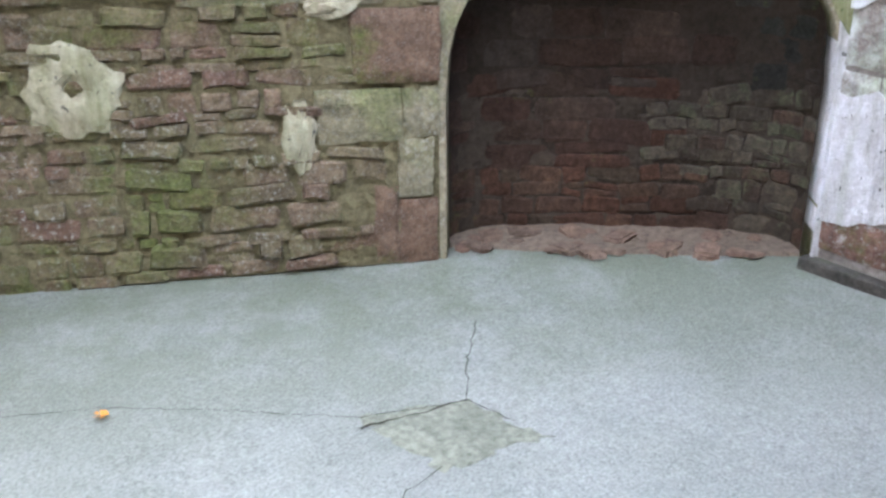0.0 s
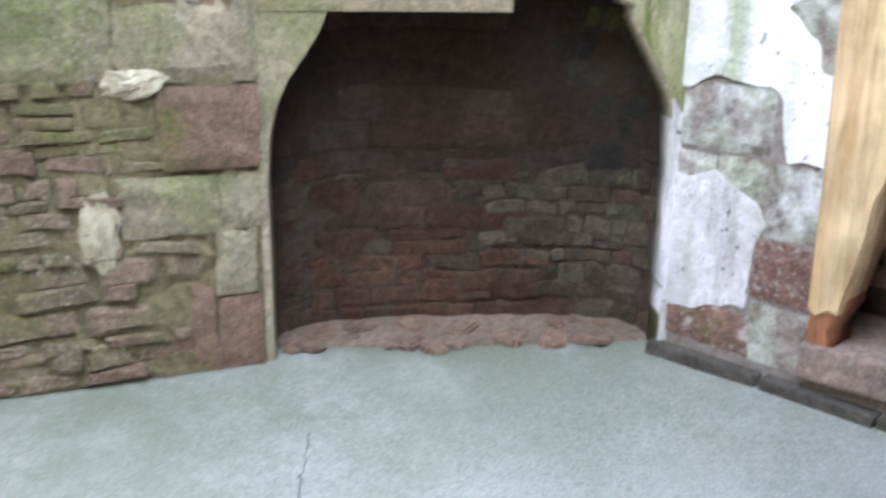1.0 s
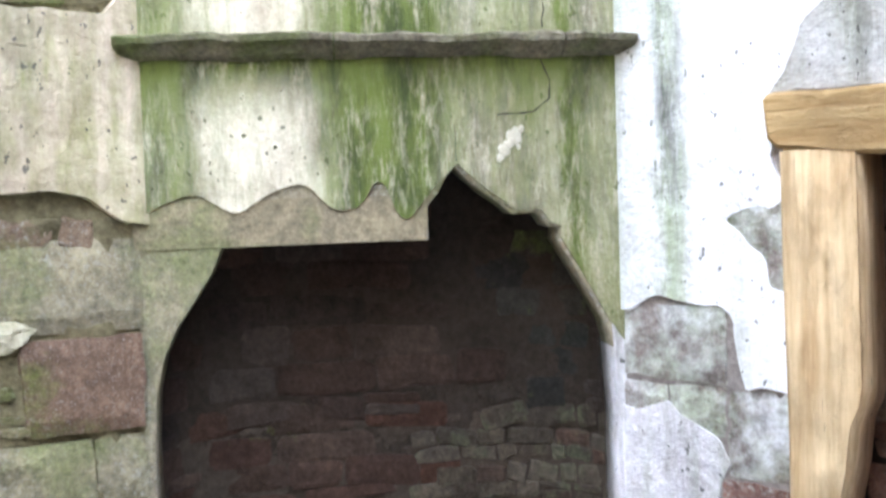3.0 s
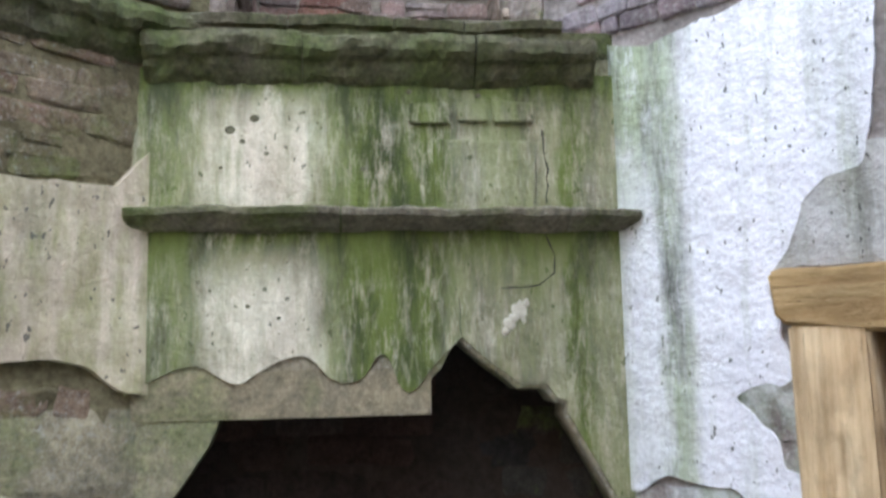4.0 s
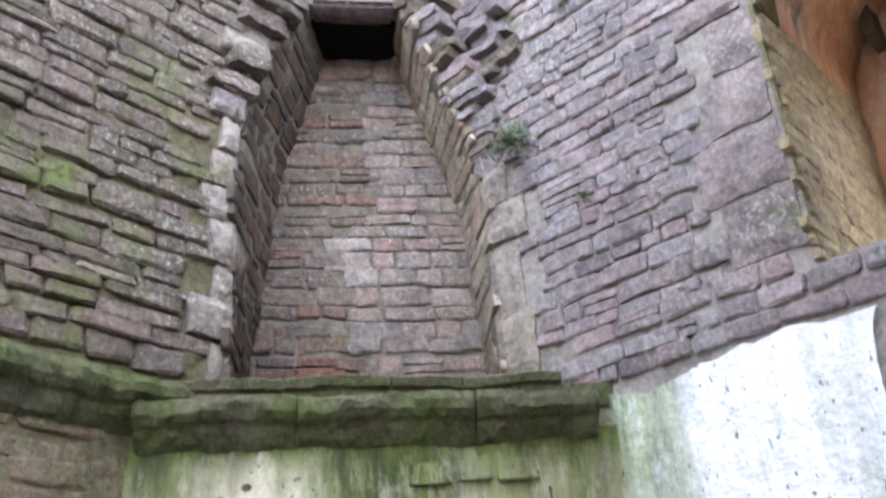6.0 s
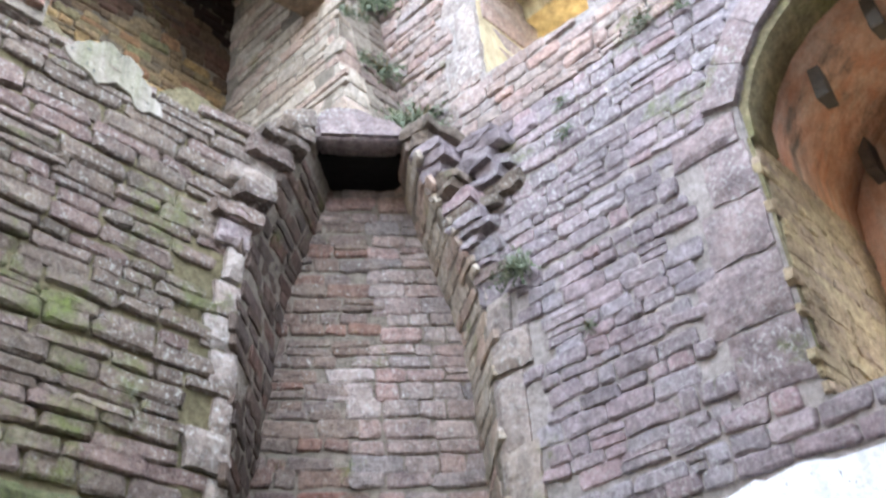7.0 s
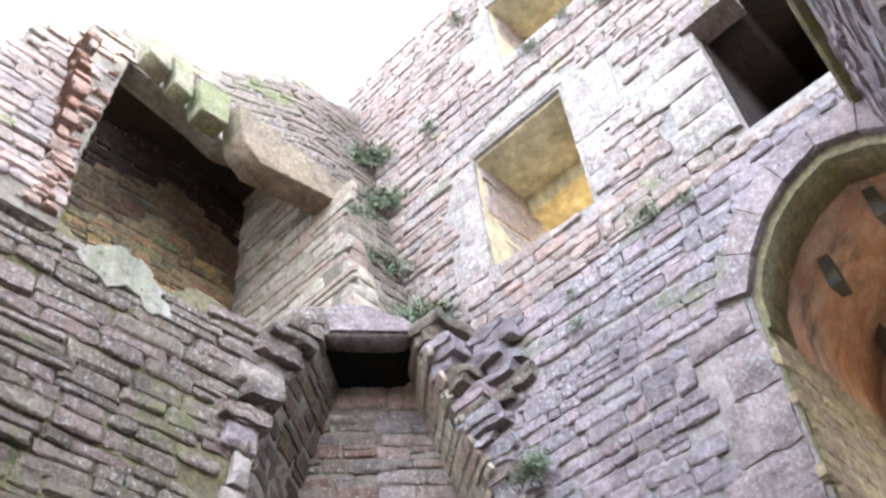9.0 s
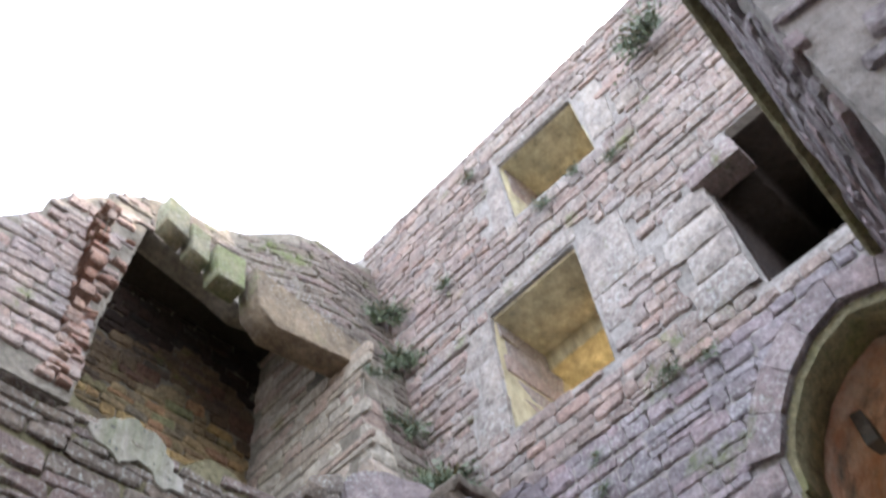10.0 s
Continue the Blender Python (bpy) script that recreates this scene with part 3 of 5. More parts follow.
# ---- wall along x ----
bm = bmesh.new()
top_at = lambda u: 4.62 + 0.05 * math.sin(u * 7) + 0.04 * math.sin(u * 17)
uneven = lambda u, v: 0.02 * noise.noise(Vector((u * 8, v * 12, 1))) + 0.012 * noise.noise(Vector((u * 21, v * 27, 4)))
for first, low, high in ((1.22, 0.0, lambda u: 2.6), (0.88, 2.6, top_at)):
    rows = []
    rough = first > 1.0
    n_rows = 70 if rough else 18
    cols = [first + 0.04 * k for k in range(55)] + [first + 2.2 + 0.3 * k for k in range(11)] if rough else [first + 0.12 * k for k in range(44)]
    for u in cols:
        line = []
        for j in range(n_rows + 1):
            v = low + (high(u) - low) * j / n_rows
            line.append(bm.verts.new(FACE_L.at(u, v, uneven(u, v) + 0.008 if rough and v < 1.5 and u > 1.3 else 0.0)))
        rows.append(line)
    back = [[bm.verts.new((r[0].co.x, -1.9, r[j].co.z)) for j in (0, len(r) - 1)] for r in rows]
    for a, b, c, d in zip(rows, rows[1:], back, back[1:]):
        for j in range(len(a) - 1):
            bm.faces.new((a[j], a[j + 1], b[j + 1], b[j]))
        bm.faces.new((a[-1], c[1], d[1], b[-1]))
        bm.faces.new((c[0], d[0], d[1], c[1]))
    for r, c in ((rows[0], back[0]), (rows[-1], back[-1])):
        bm.faces.new([*r, c[1], c[0]])
bmesh.ops.recalc_face_normals(bm, faces=bm.faces)
wall_l = structure(mesh_object("wall_north", bm, M_MORTAR_GREEN), "mossy brown rubble wall beside the fireplace", "wall")

# ---- chimney breast across the corner ----
LINTEL = 1.375
FIRE = [(0.03, -0.05), (F_LEN - 0.03, -0.05), (F_LEN - 0.015, 0.8), (1.605, 0.94), (1.575, 1.06), (1.516, 1.168), (1.453, 1.28), (1.405, 1.36), (1.41, 1.397), (1.371, 1.41), (1.34, 1.455), (1.25, 1.453),
        (1.21, 1.488), (1.15, 1.53), (1.1, 1.575), (1.054, 1.619), (1.02, 1.58), (0.994, 1.53), (0.957, 1.49), (0.957, LINTEL), (0.272, LINTEL), (0.234, 1.288), (0.179, 1.207), (0.115, 1.116), (0.069, 1.015), (0.043, 0.9), (0.03, 0.73)]
f_ring = [(0.0, -0.1), (0.03, -0.1)] + [p for p in reversed(FIRE[2:])] + [(F_LEN - 0.03, -0.1), (F_LEN, -0.1), (F_LEN, 2.62), (0.0, 2.62)]
breast = structure(mesh_object("wall_chimney_breast", slab(FACE_F, f_ring, [], -0.14, 0.0), M_GREEN_ASHLAR), "corner chimney breast of stone under algae-stained plaster", "chimney breast")

# firebox behind the breast: a rounded niche
DEPTH = 0.42


class Niche:
    """The curved back of the firebox; u runs along it from one jamb to the other."""

    def __init__(self):
        self.up, self.bend, self.n = Vector((0, 0, 1)), True, FACE_F.n
        self.pts = []
        for k in range(61):
            a = math.pi * k / 60
            c, q = -math.cos(a), math.sin(a)
            self.pts.append((F_LEN / 2 + F_LEN / 2 * math.copysign(abs(c) ** 0.66, c), -0.05 - (DEPTH - 0.05) * q ** 0.6))
        self.run = [0.0]
        for (a, b), (c, d) in zip(self.pts, self.pts[1:]):
            self.run.append(self.run[-1] + math.hypot(c - a, d - b))
        self.length = self.run[-1]

    def flat(self, u):
        for k in range(60):
            if u <= self.run[k + 1] or k == 59:
                f = (u - self.run[k]) / (self.run[k + 1] - self.run[k])
                (a, b), (c, d) = self.pts[k], self.pts[k + 1]
                return a + (c - a) * f, b + (d - b) * f

    def at(self, u, v, d=0.0):
        a, b = self.flat(u - 0.02), self.flat(u + 0.02)
        tx, ty = b[0] - a[0], b[1] - a[1]
        size = math.hypot(tx, ty)
        x, y = self.flat(u)
        return FACE_F.at(x - ty / size * d, v, y + tx / size * d)


NICHE = Niche()
bm = bmesh.new()
front = [[bm.verts.new(NICHE.at(NICHE.length * i / 48, z)) for i in range(49)] for z in (-0.05, 2.75)]
rear = [[bm.verts.new(NICHE.at(NICHE.length * i / 48, z, -0.12)) for i in range(49)] for z in (-0.05, 2.75)]
for i in range(48):
    bm.faces.new((front[0][i], front[0][i + 1], front[1][i + 1], front[1][i]))
    bm.faces.new((rear[0][i], rear[1][i], rear[1][i + 1], rear[0][i + 1]))
bmesh.ops.recalc_face_normals(bm, faces=bm.faces)
firebox = structure(mesh_object("wall_firebox", bm, M_MORTAR_RED), "dark red-brown brick and stone back of the open fireplace", "firebox")

# open flue above the breast: a back and two leaning cheeks
class Loft:
    """A leaning cheek between a front and a back line, each a list of (z, x, y)."""

    def __init__(self, front, back, n):
        self.up = Vector((0, 0, 1))
        self.n, self.bend = Vector((*n, 0)).normalized(), True
        self.u = Vector((back[0][1] - front[0][1], back[0][2] - front[0][2], 0)).normalized()
        self.front, self.back = front, back

    def line(self, rows, z):
        for (z0, x0, y0), (z1, x1, y1) in zip(rows, rows[1:]):
            if z <= z1 or z1 == rows[-1][0]:
                k = max(0.0, (z - z0) / (z1 - z0))
                return Vector((x0 + (x1 - x0) * k, y0 + (y1 - y0) * k, z))

    def at(self, u, v, d=0.0):
        p, q = self.line(self.front, v), self.line(self.back, v)
        return p.lerp(q, u / 0.5) + self.n * d


CHEEK_L = Loft([(2.6, 0.88, 0.0), (4.05, 0.87, 0.0), (4.7, 0.6, 0.06)], [(2.6, 0.54, -0.45), (4.05, 0.4, -0.32), (4.7, 0.25, -0.2)], (-0.8, 0.6))
CHEEK_R = Loft([(2.6, 0.0, 0.56), (3.85, 0.0, 0.56), (4.7, 0.24, 0.36)], [(2.6, -0.33, 0.27), (3.85, -0.24, 0.2), (4.7, -0.05, 0.04)], (0.66, -0.75))
FACE_FLUE = Face((0.6, -0.46), (-1.2, 1), (1, 1.2))
bm = bmesh.new()
block(bm, FACE_FLUE, -0.3, 1.5, 2.5, 4.81, -0.3, 0.0, bevel=0)
block(bm, FACE_FLUE, -0.3, 1.5, 4.4, 5.2, -0.6, -0.4, bevel=0)
for cheek in (CHEEK_L, CHEEK_R):
    grid = [[bm.verts.new(cheek.at(0.56 * i / 6 + 0.0, 2.6 + 2.2 * j / 22, 0.012 * noise.noise(Vector((i, j, 3.3))))) for i in range(7)] for j in range(23)]
    rear = [[bm.verts.new(cheek.at(0.56 * i / 6 + 0.0, 2.6 + 2.2 * j / 22, -0.12)) for i in range(7)] for j in range(23)]
    for j in range(22):
        for i in range(6):
            bm.faces.new((grid[j][i], grid[j][i + 1], grid[j + 1][i + 1], grid[j + 1][i]))
            bm.faces.new((rear[j][i], rear[j + 1][i], rear[j + 1][i + 1], rear[j][i + 1]))
        bm.faces.new((grid[j][0], grid[j + 1][0], rear[j + 1][0], rear[j][0]))
bmesh.ops.recalc_face_normals(bm, faces=bm.faces)
flue = structure(mesh_object("wall_flue", bm, M_MORTAR), "tall open flue of brown rubble above the fireplace", "flue")

# top of the breast: a ledge
bm = bmesh.new()
ring = [(1.25, 0.0), (0.0, 1.05), (-0.3, 0.9), (-0.3, 0.3), (0.4, -0.5), (1.1, -0.3)]
lo = [bm.verts.new((x, y, 2.6)) for x, y in ring]
hi = [bm.verts.new((x, y, 2.7)) for x, y in ring]
bm.faces.new(lo)
bm.faces.new(hi)
for k in range(len(ring)):
    j = (k + 1) % len(ring)
    bm.faces.new((lo[k], lo[j], hi[j], hi[k]))
bmesh.ops.recalc_face_normals(bm, faces=bm.faces)
structure(mesh_object("ledge", bm, M_MOULD), "mossy stone ledge on top of the chimney breast", "ledge")

# ---- upper wall along x with its fireplace ----
FP1 = [(0.45, 4.5), (1.9, 4.5), (1.86, 5.2), (1.76, 5.95), (1.7, 6.38), (1.2, 6.24), (1.05, 6.14), (0.44, 6.07)]
U_OUT = [(-0.2, 4.74), (0.45, 4.74), (0.44, 6.07), (1.05, 6.14), (1.2, 6.24), (1.7, 6.38), (1.76, 5.95), (1.86, 5.2), (1.9, 4.55), (3.6, 4.55), (3.6, 5.3), (2.5, 5.4)]
U_OUT += ragged([(2.45, 5.5), (2.1, 6.3), (1.68, 6.86), (1.23, 7.02), (0.95, 7.18), (0.72, 7.38), (0.4, 7.36), (-0.2, 7.6)], rng, 0.1, 0.03, closed=False) + [(-0.2, 7.6)]
wall_u = structure(mesh_object("wall_upper", draped(FACE_U, U_OUT, -0.16, 0.0, 0.12), M_MORTAR), "ruined upper wall with a broken fireplace opening", "wall")

# short wall that stands out from the wall along y
W_DIR = Vector((math.cos(radians(6)), math.sin(radians(6))))
FACE_W = Face((-0.2, 2.55), W_DIR, (W_DIR.y, -W_DIR.x))
bm = bmesh.new()
block(bm, FACE_W, 0.0, 2.15, -0.1, 4.6, -0.5, 0.0, bevel=0)
wall_w = structure(mesh_object("wall_stub", bm, M_MORTAR_PALE), "grey rubble cross wall with a dark string course on top", "wall")

# plain unseen walls, added behind the camera to shape the light
bm = bmesh.new()
block(bm, Face((6.2, 0), (0, 1), (-1, 0)), -2.0, 6.4, 0.0, 5.5, -0.6, 0.0, bevel=0)
structure(mesh_object("wall_west", bm, M_MORTAR), "plain unseen wall added to shape the light", "wall")
bm = bmesh.new()
block(bm, Face((0, 6.2), (1, 0), (0, -1)), -1.0, 6.8, 0.0, 5.0, -0.6, 0.0, bevel=0)
structure(mesh_object("wall_south", bm, M_MORTAR), "plain unseen wall added to shape the light", "wall")

# ---- rubble facings ----
free_r = lambda u, v: not any(inside(h, u, v) for h in R_HOLES)
rubble(FACE_R, 0.58, 3.6, 2.68, 4.7, free_r, wall_r, M_GREY, "grey-pink weathered rubble stones in courses", 11, near=(0, 1.3, 3.2), h=(0.05, 0.1), w=(0.06, 0.2), depth=0.017)
rubble(FACE_R, -0.4, 3.6, 4.7, 7.8, free_r, wall_r, M_PINK, "pale pink weathered rubble stones in courses", 12, near=(0, 1.0, 5.0), h=(0.05, 0.095), w=(0.06, 0.2), parts=260, depth=0.017)
rubble(FACE_L, 1.3, 3.4, 0.0, 1.5, lambda u, v: True, wall_l, M_MOSSY, "mossy brown rubble stones in rough courses", 13, near=(1.6, 0, 0.7), h=(0.04, 0.11), w=(0.06, 0.26), depth=0.026, gap=0.005, tilt=6, bed=0.15, cell=0.016, vary=0.55)
rubble(FACE_L, 1.12, 2.6, 2.12, 2.56, lambda u, v: v - 2.12 > (1.32 - u) * 1.9, wall_l, M_MOSSY, "brown rubble laid bare where plaster fell", 14, near=(1.3, 0, 2.4), h=(0.07, 0.12), w=(0.12, 0.26), depth=0.014, bed=0.45)
rubble(FACE_L, 0.9, 3.4, 2.78, 4.62, lambda u, v: v < top_at(u), wall_l, M_BROWN, "brown weathered rubble stones in courses", 15, near=(1.2, 0, 3.2), h=(0.045, 0.095), w=(0.1, 0.3), depth=0.026)
# left cheek takes the darkened flue palette: its shade is put into the colour
for cheek, seed in ((CHEEK_L, 31), (CHEEK_R, 32)):
    rubble(cheek, 0.01, 0.55, 2.72, 4.66, lambda u, v: True, flue, M_FLUE_DARK if seed == 31 else M_JAMB, "rough stones of the flue's side", seed, near=(0.4, 0.2, 3.4), h=(0.05, 0.1), w=(0.12, 0.3), depth=0.012, parts=120, bed=0.45)
low_red = lambda u, v: v < 3.06 + 0.1 * math.sin(u * 6) and u < 0.85
# flue back paler on the right, browner on the left: painted light and shade
lit_half = lambda u, v: not low_red(u, v) and u > 0.56 + 0.1 * math.sin(v * 5) + 0.07 * math.sin(v * 13 + 1)
plain = lambda u, v: not low_red(u, v) and not lit_half(u, v)
for where, stones, words in ((plain, M_FLUE, "brown rubble stones of the flue"), (lit_half, M_FLUE_PALE, "pale rubble stones of the flue, light put into their colour"), (low_red, M_FLUE_RED, "red stones low in the flue")):
    rubble(FACE_FLUE, -0.1, 1.35, 2.7, 4.8, where, flue, stones, words, 16, near=(0.3, 0, 3), h=(0.05, 0.105), w=(0.08, 0.22), depth=0.014, tilt=4, bed=0, centre=True)
BEDS.append((FACE_FLUE, (-0.1, 1.35, 2.7, 4.8), lambda u, v: True, flue, 0.014, 0.0, 0.02, M_MORTAR))
free_u = lambda u, v: inside(U_OUT, u, v) and not inside(FP1, u, v)
rubble(FACE_U, -0.1, 1.78, 4.7, 7.5, free_u, wall_u, M_BROWN, "brown weathered rubble stones in courses", 17, near=(0.5, 0, 5), h=(0.05, 0.09), w=(0.1, 0.26), parts=200, depth=0.014)
rubble(FACE_U, 1.78, 3.3, 4.7, 7.0, free_u, wall_u, M_PINK, "pale pink rubble stones beside the broken jamb", 20, near=(2, 0, 5.5), h=(0.05, 0.09), w=(0.09, 0.22), depth=0.02, parts=120)
FACE_WE = Face(FACE_W.at(2.15, 0, 0).xy, (-FACE_W.n).xy, W_DIR)
rubble(FACE_WE, 0.0, 0.49, 0.3, 4.56, lambda u, v: 0.004 < u < 0.485, wall_w, M_GREY, "grey rubble stones on the wall's end", 181, near=(2, 2.8, 4), h=(0.03, 0.06), w=(0.08, 0.22), depth=0.013, gap=0.004, parts=100, tilt=3, bed=0)
rubble(FACE_W, 0.22, 2.14, 0.3, 4.56, lambda u, v: u < 2.145, wall_w, M_GREY, "grey rubble stones in courses", 18, near=(1.5, 2.6, 4.7), h=(0.045, 0.08), w=(0.08, 0.2), depth=0.016, gap=0.005, parts=200, tilt=3)
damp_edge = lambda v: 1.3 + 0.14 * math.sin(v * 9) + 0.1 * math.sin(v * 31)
rubble(NICHE, 0.12, NICHE.length - 0.02, 0.0, 0.3, lambda u, v: u < damp_edge(v), firebox, M_HEARTH, "small red-brown stones at the foot of the fireback", 19, near=(0.2, 0.2, 0.2), h=(0.06, 0.11), w=(0.08, 0.22), depth=0.012, tilt=8, bed=0.15, joint=M_MORTAR_BROWN, centre=True)
rubble(NICHE, 0.14, NICHE.length - 0.02, 0.3, 0.7, lambda u, v: u < damp_edge(v), firebox, M_RED, "squared red-brown stones of the fireback", 23, near=(0.2, 0.2, 0.5), h=(0.1, 0.14), w=(0.14, 0.34), depth=0.011, tilt=3, bed=0.15, joint=M_MORTAR_BROWN, centre=True)
# above 0.7 m the fireback stones are darker than the courses below
rubble(NICHE, 0.02, NICHE.length - 0.02, 0.7, 2.1, lambda u, v: u < damp_edge(v) + 0.1, firebox, M_BLACKISH, "near-black stones of the upper fireback", 21, near=(0.2, 0.2, 1.0), h=(0.08, 0.14), w=(0.14, 0.34), depth=0.012, tilt=3, bed=0.25)
rubble(NICHE, 0.02, NICHE.length - 0.1, 0.0, 0.7, lambda u, v: u > damp_edge(v), firebox, M_DAMP, "damp lime-crusted rubble at the side of the firebox", 22, near=(0, 1, 0.3), h=(0.05, 0.11), w=(0.06, 0.18), depth=0.014, tilt=12, bed=0.2, joint=M_MORTAR_BROWN, centre=True)
rubble(NICHE, 0.02, NICHE.length - 0.02, 0.7, 2.1, lambda u, v: u > damp_edge(v) + 0.1, firebox, M_SIDE_DARK, "darker stones high at the side of the firebox", 24, near=(0, 1, 1.0), h=(0.08, 0.15), w=(0.1, 0.24), depth=0.011, tilt=4, bed=0.5)

# ---- dressed stones set in the walls ----


def dressed(face, rows, wall, material, d=0.02, seed=1, name="dressed_stone", bevel=0.012):
    r = random.Random(seed)
    DRESSED.setdefault(face, []).extend(rows)
    for u0, u1, v0, v1 in rows:
        b = bmesh.new()
        nx, ny = max(4, int((u1 - u0) / 0.05)), max(4, int((v1 - v0) / 0.05))
        out, key = d * r.uniform(0.7, 1.3), Vector((r.uniform(0, 50), seed, 0))
        lean = [r.uniform(-0.008, 0.008) for _ in range(4)]
        grid = []
        for j in range(ny + 1):
            line = []
            for i in range(nx + 1):
                x, y = i / nx, j / ny
                wob = lambda k: noise.noise(key + Vector((x * 3 + k, y * 3, k)))
                rim = min(x * (u1 - u0), (1 - x) * (u1 - u0), y * (v1 - v0), (1 - y) * (v1 - v0))
                deep = out - (min(0.014, d * 0.6) if rim < 0.002 else 0) + min(0.008, d * 0.5) * wob(1) + 0.004 * noise.noise(key + Vector((x * 11, y * 9, 2)))
                uu = u0 + 0.003 + (u1 - u0 - 0.006) * x + 0.014 * wob(5) + lean[0] * y + lean[1] * (1 - y)
                vv = v0 + 0.003 + (v1 - v0 - 0.006) * y + 0.014 * wob(9) + lean[2] * x + lean[3] * (1 - x)
                line.append(b.verts.new(face.at(uu, vv, deep)))
            grid.append(line)
        for j in range(ny):
            for i in range(nx):
                b.faces.new((grid[j][i], grid[j][i + 1], grid[j + 1][i + 1], grid[j + 1][i]))
        ring = grid[0][:-1] + [g[-1] for g in grid[:-1]] + grid[-1][:0:-1] + [g[0] for g in grid[:0:-1]]
        rear = [b.verts.new(v.co - face.n * (out + 0.08)) for v in ring]
        for k in range(len(ring)):
            j = (k + 1) % len(ring)
            b.faces.new((ring[k], rear[k], rear[j], ring[j]))
        b.faces.new(rear)
        bmesh.ops.recalc_face_normals(b, faces=b.faces)
        part(name, b, material, wall)


M_QUOIN = stone("weathered_quoin", [(0.36, 0.31, 0.28), (0.42, 0.38, 0.36), (0.33, 0.27, 0.25)], "object", moss=0.15, lichen=0.7, grain=0.45)
dressed(FACE_L, [(1.26, 1.59, 0.8, 1.11)], wall_l, M_BROWN_ASHLAR, 0.032, 2)
dressed(FACE_L, [(1.26, 1.42, 0.0, 0.3), (1.42, 1.52, 0.0, 0.36)], wall_l, M_BROWN_ASHLAR, 0.035, 3)
dressed(FACE_L, [(1.25, 1.4, 0.57, 0.79), (1.4, 1.73, 0.56, 0.79), (1.22, 1.72, 1.12, 1.42), (1.28, 1.42, 0.3, 0.56), (1.72, 2.2, 1.14, 1.44)], wall_l, M_GREEN_ASHLAR, 0.028, 4)
dressed(FACE_R, [(1.04, 1.43, 0.87, 1.13), (1.43, 1.67, 0.58, 0.87), (1.04, 1.22, 0.69, 0.87), (1.22, 1.43, 0.7, 0.87), (1.42, 1.67, 0.09, 0.33), (1.44, 1.66, 1.28, 1.5), (1.44, 1.66, 1.13, 1.28)], wall_r, M_WHITE_ASHLAR, 0.009, 5)
dressed(FACE_R, [(1.41, 1.67, 0.34, 0.57), (1.05, 1.42, 0.09, 0.265)], wall_r, M_LIMED_RED, 0.009, 6)
dressed(FACE_R, [(0.57, 0.76, 2.82, 3.1), (0.57, 0.73, 3.1, 3.42), (0.57, 0.78, 3.42, 3.6), (0.57, 0.7, 3.6, 3.78)], wall_r, M_QUOIN, 0.035, 7)
dressed(FACE_L, [(0.885, 0.98 + 0.07 * (n % 3 == 1) + 0.03 * (n % 2), 2.8 + k, 2.8 + k + 0.155) for n, k in enumerate((0, 0.16, 0.32, 0.5, 0.66, 0.82, 0.98))], wall_l, M_QUOIN, 0.035, 8)
dressed(FACE_L, [(0.88, 1.04, 3.94, 4.06), (0.84, 1.0, 4.06, 4.14)], wall_l, M_ASHLAR, 0.06, 9)
dressed(FACE_R, [(1.58, 1.845, 2.92, 3.16), (1.52, 1.845, 3.17, 3.42), (1.6, 1.845, 3.43, 3.66), (1.66, 1.845, 3.67, 3.9), (1.56, 1.84, 3.91, 4.05)], wall_r, M_ASHLAR, 0.016, 10)
dressed(FACE_R, [(0.47, 0.69, 5.12, 5.36), (0.54, 0.68, 5.37, 5.68), (0.46, 0.68, 5.69, 6.0), (1.35, 1.66, 5.5, 5.98), (1.36, 1.52, 5.22, 5.49), (0.66, 1.36, 6.04, 6.18)], wall_r, M_PALE, 0.015, 11)
dressed(FACE_R, [(1.68, 1.86, 6.72, 7.3), (0.84, 0.97, 6.7, 7.3), (0.95, 1.66, 7.38, 7.48)], wall_r, M_PALE, 0.015, 12)
dressed(FACE_R, [(1.8, 2.11, 4.86, 5.06), (1.86, 2.11, 5.07, 5.26), (1.78, 2.11, 5.27, 5.46), (1.84, 2.1, 5.47, 5.64)], wall_r, M_PALE, 0.05, 13)
dressed(FACE_R, [(2.04, 2.34, 5.62, 5.76)], wall_r, M_ASHLAR, 0.1, 14, "corbel")

# voussoirs and rim of the arched window
M_RIM = stone("rim_stone", [(0.27, 0.25, 0.15), (0.3, 0.27, 0.17)], "object", moss=0.35, moss_colour=(0.15, 0.16, 0.06))
ring_pts = ARCH[2:-2]
for (a, b), (c, d) in zip(ring_pts, ring_pts[1:]):
    mid = Vector((2.32, 3.95))
    o1, o2 = Vector((a, b)), Vector((c, d))
    p1, p2 = o1 + (o1 - mid).normalized() * 0.14, o2 + (o2 - mid).normalized() * 0.14
    k = 0.015
    quad = [tuple(o1.lerp(o2, k)), tuple(o2.lerp(o1, k)), tuple(p2.lerp(p1, k)), tuple(p1.lerp(p2, k))]
    part("voussoir", slab(FACE_R, quad, [], -0.12, 0.03), M_ASHLAR, wall_r)
shrink = lambda ring, k, c: [(c[0] + (u - c[0]) * k, c[1] + (v - c[1]) * k) for u, v in ring]
rim_top = ARCH[1:-1]
rim_in = [(2.32 + (u - 2.32) * 0.93, 3.9 + (v - 3.9) * 0.91) for u, v in rim_top]
part("arch_rim", slab(FACE_R, rim_top + rim_in[::-1], [], -0.2, -0.012), M_RIM, wall_r, "dark chamfered stone rim of the window arch")
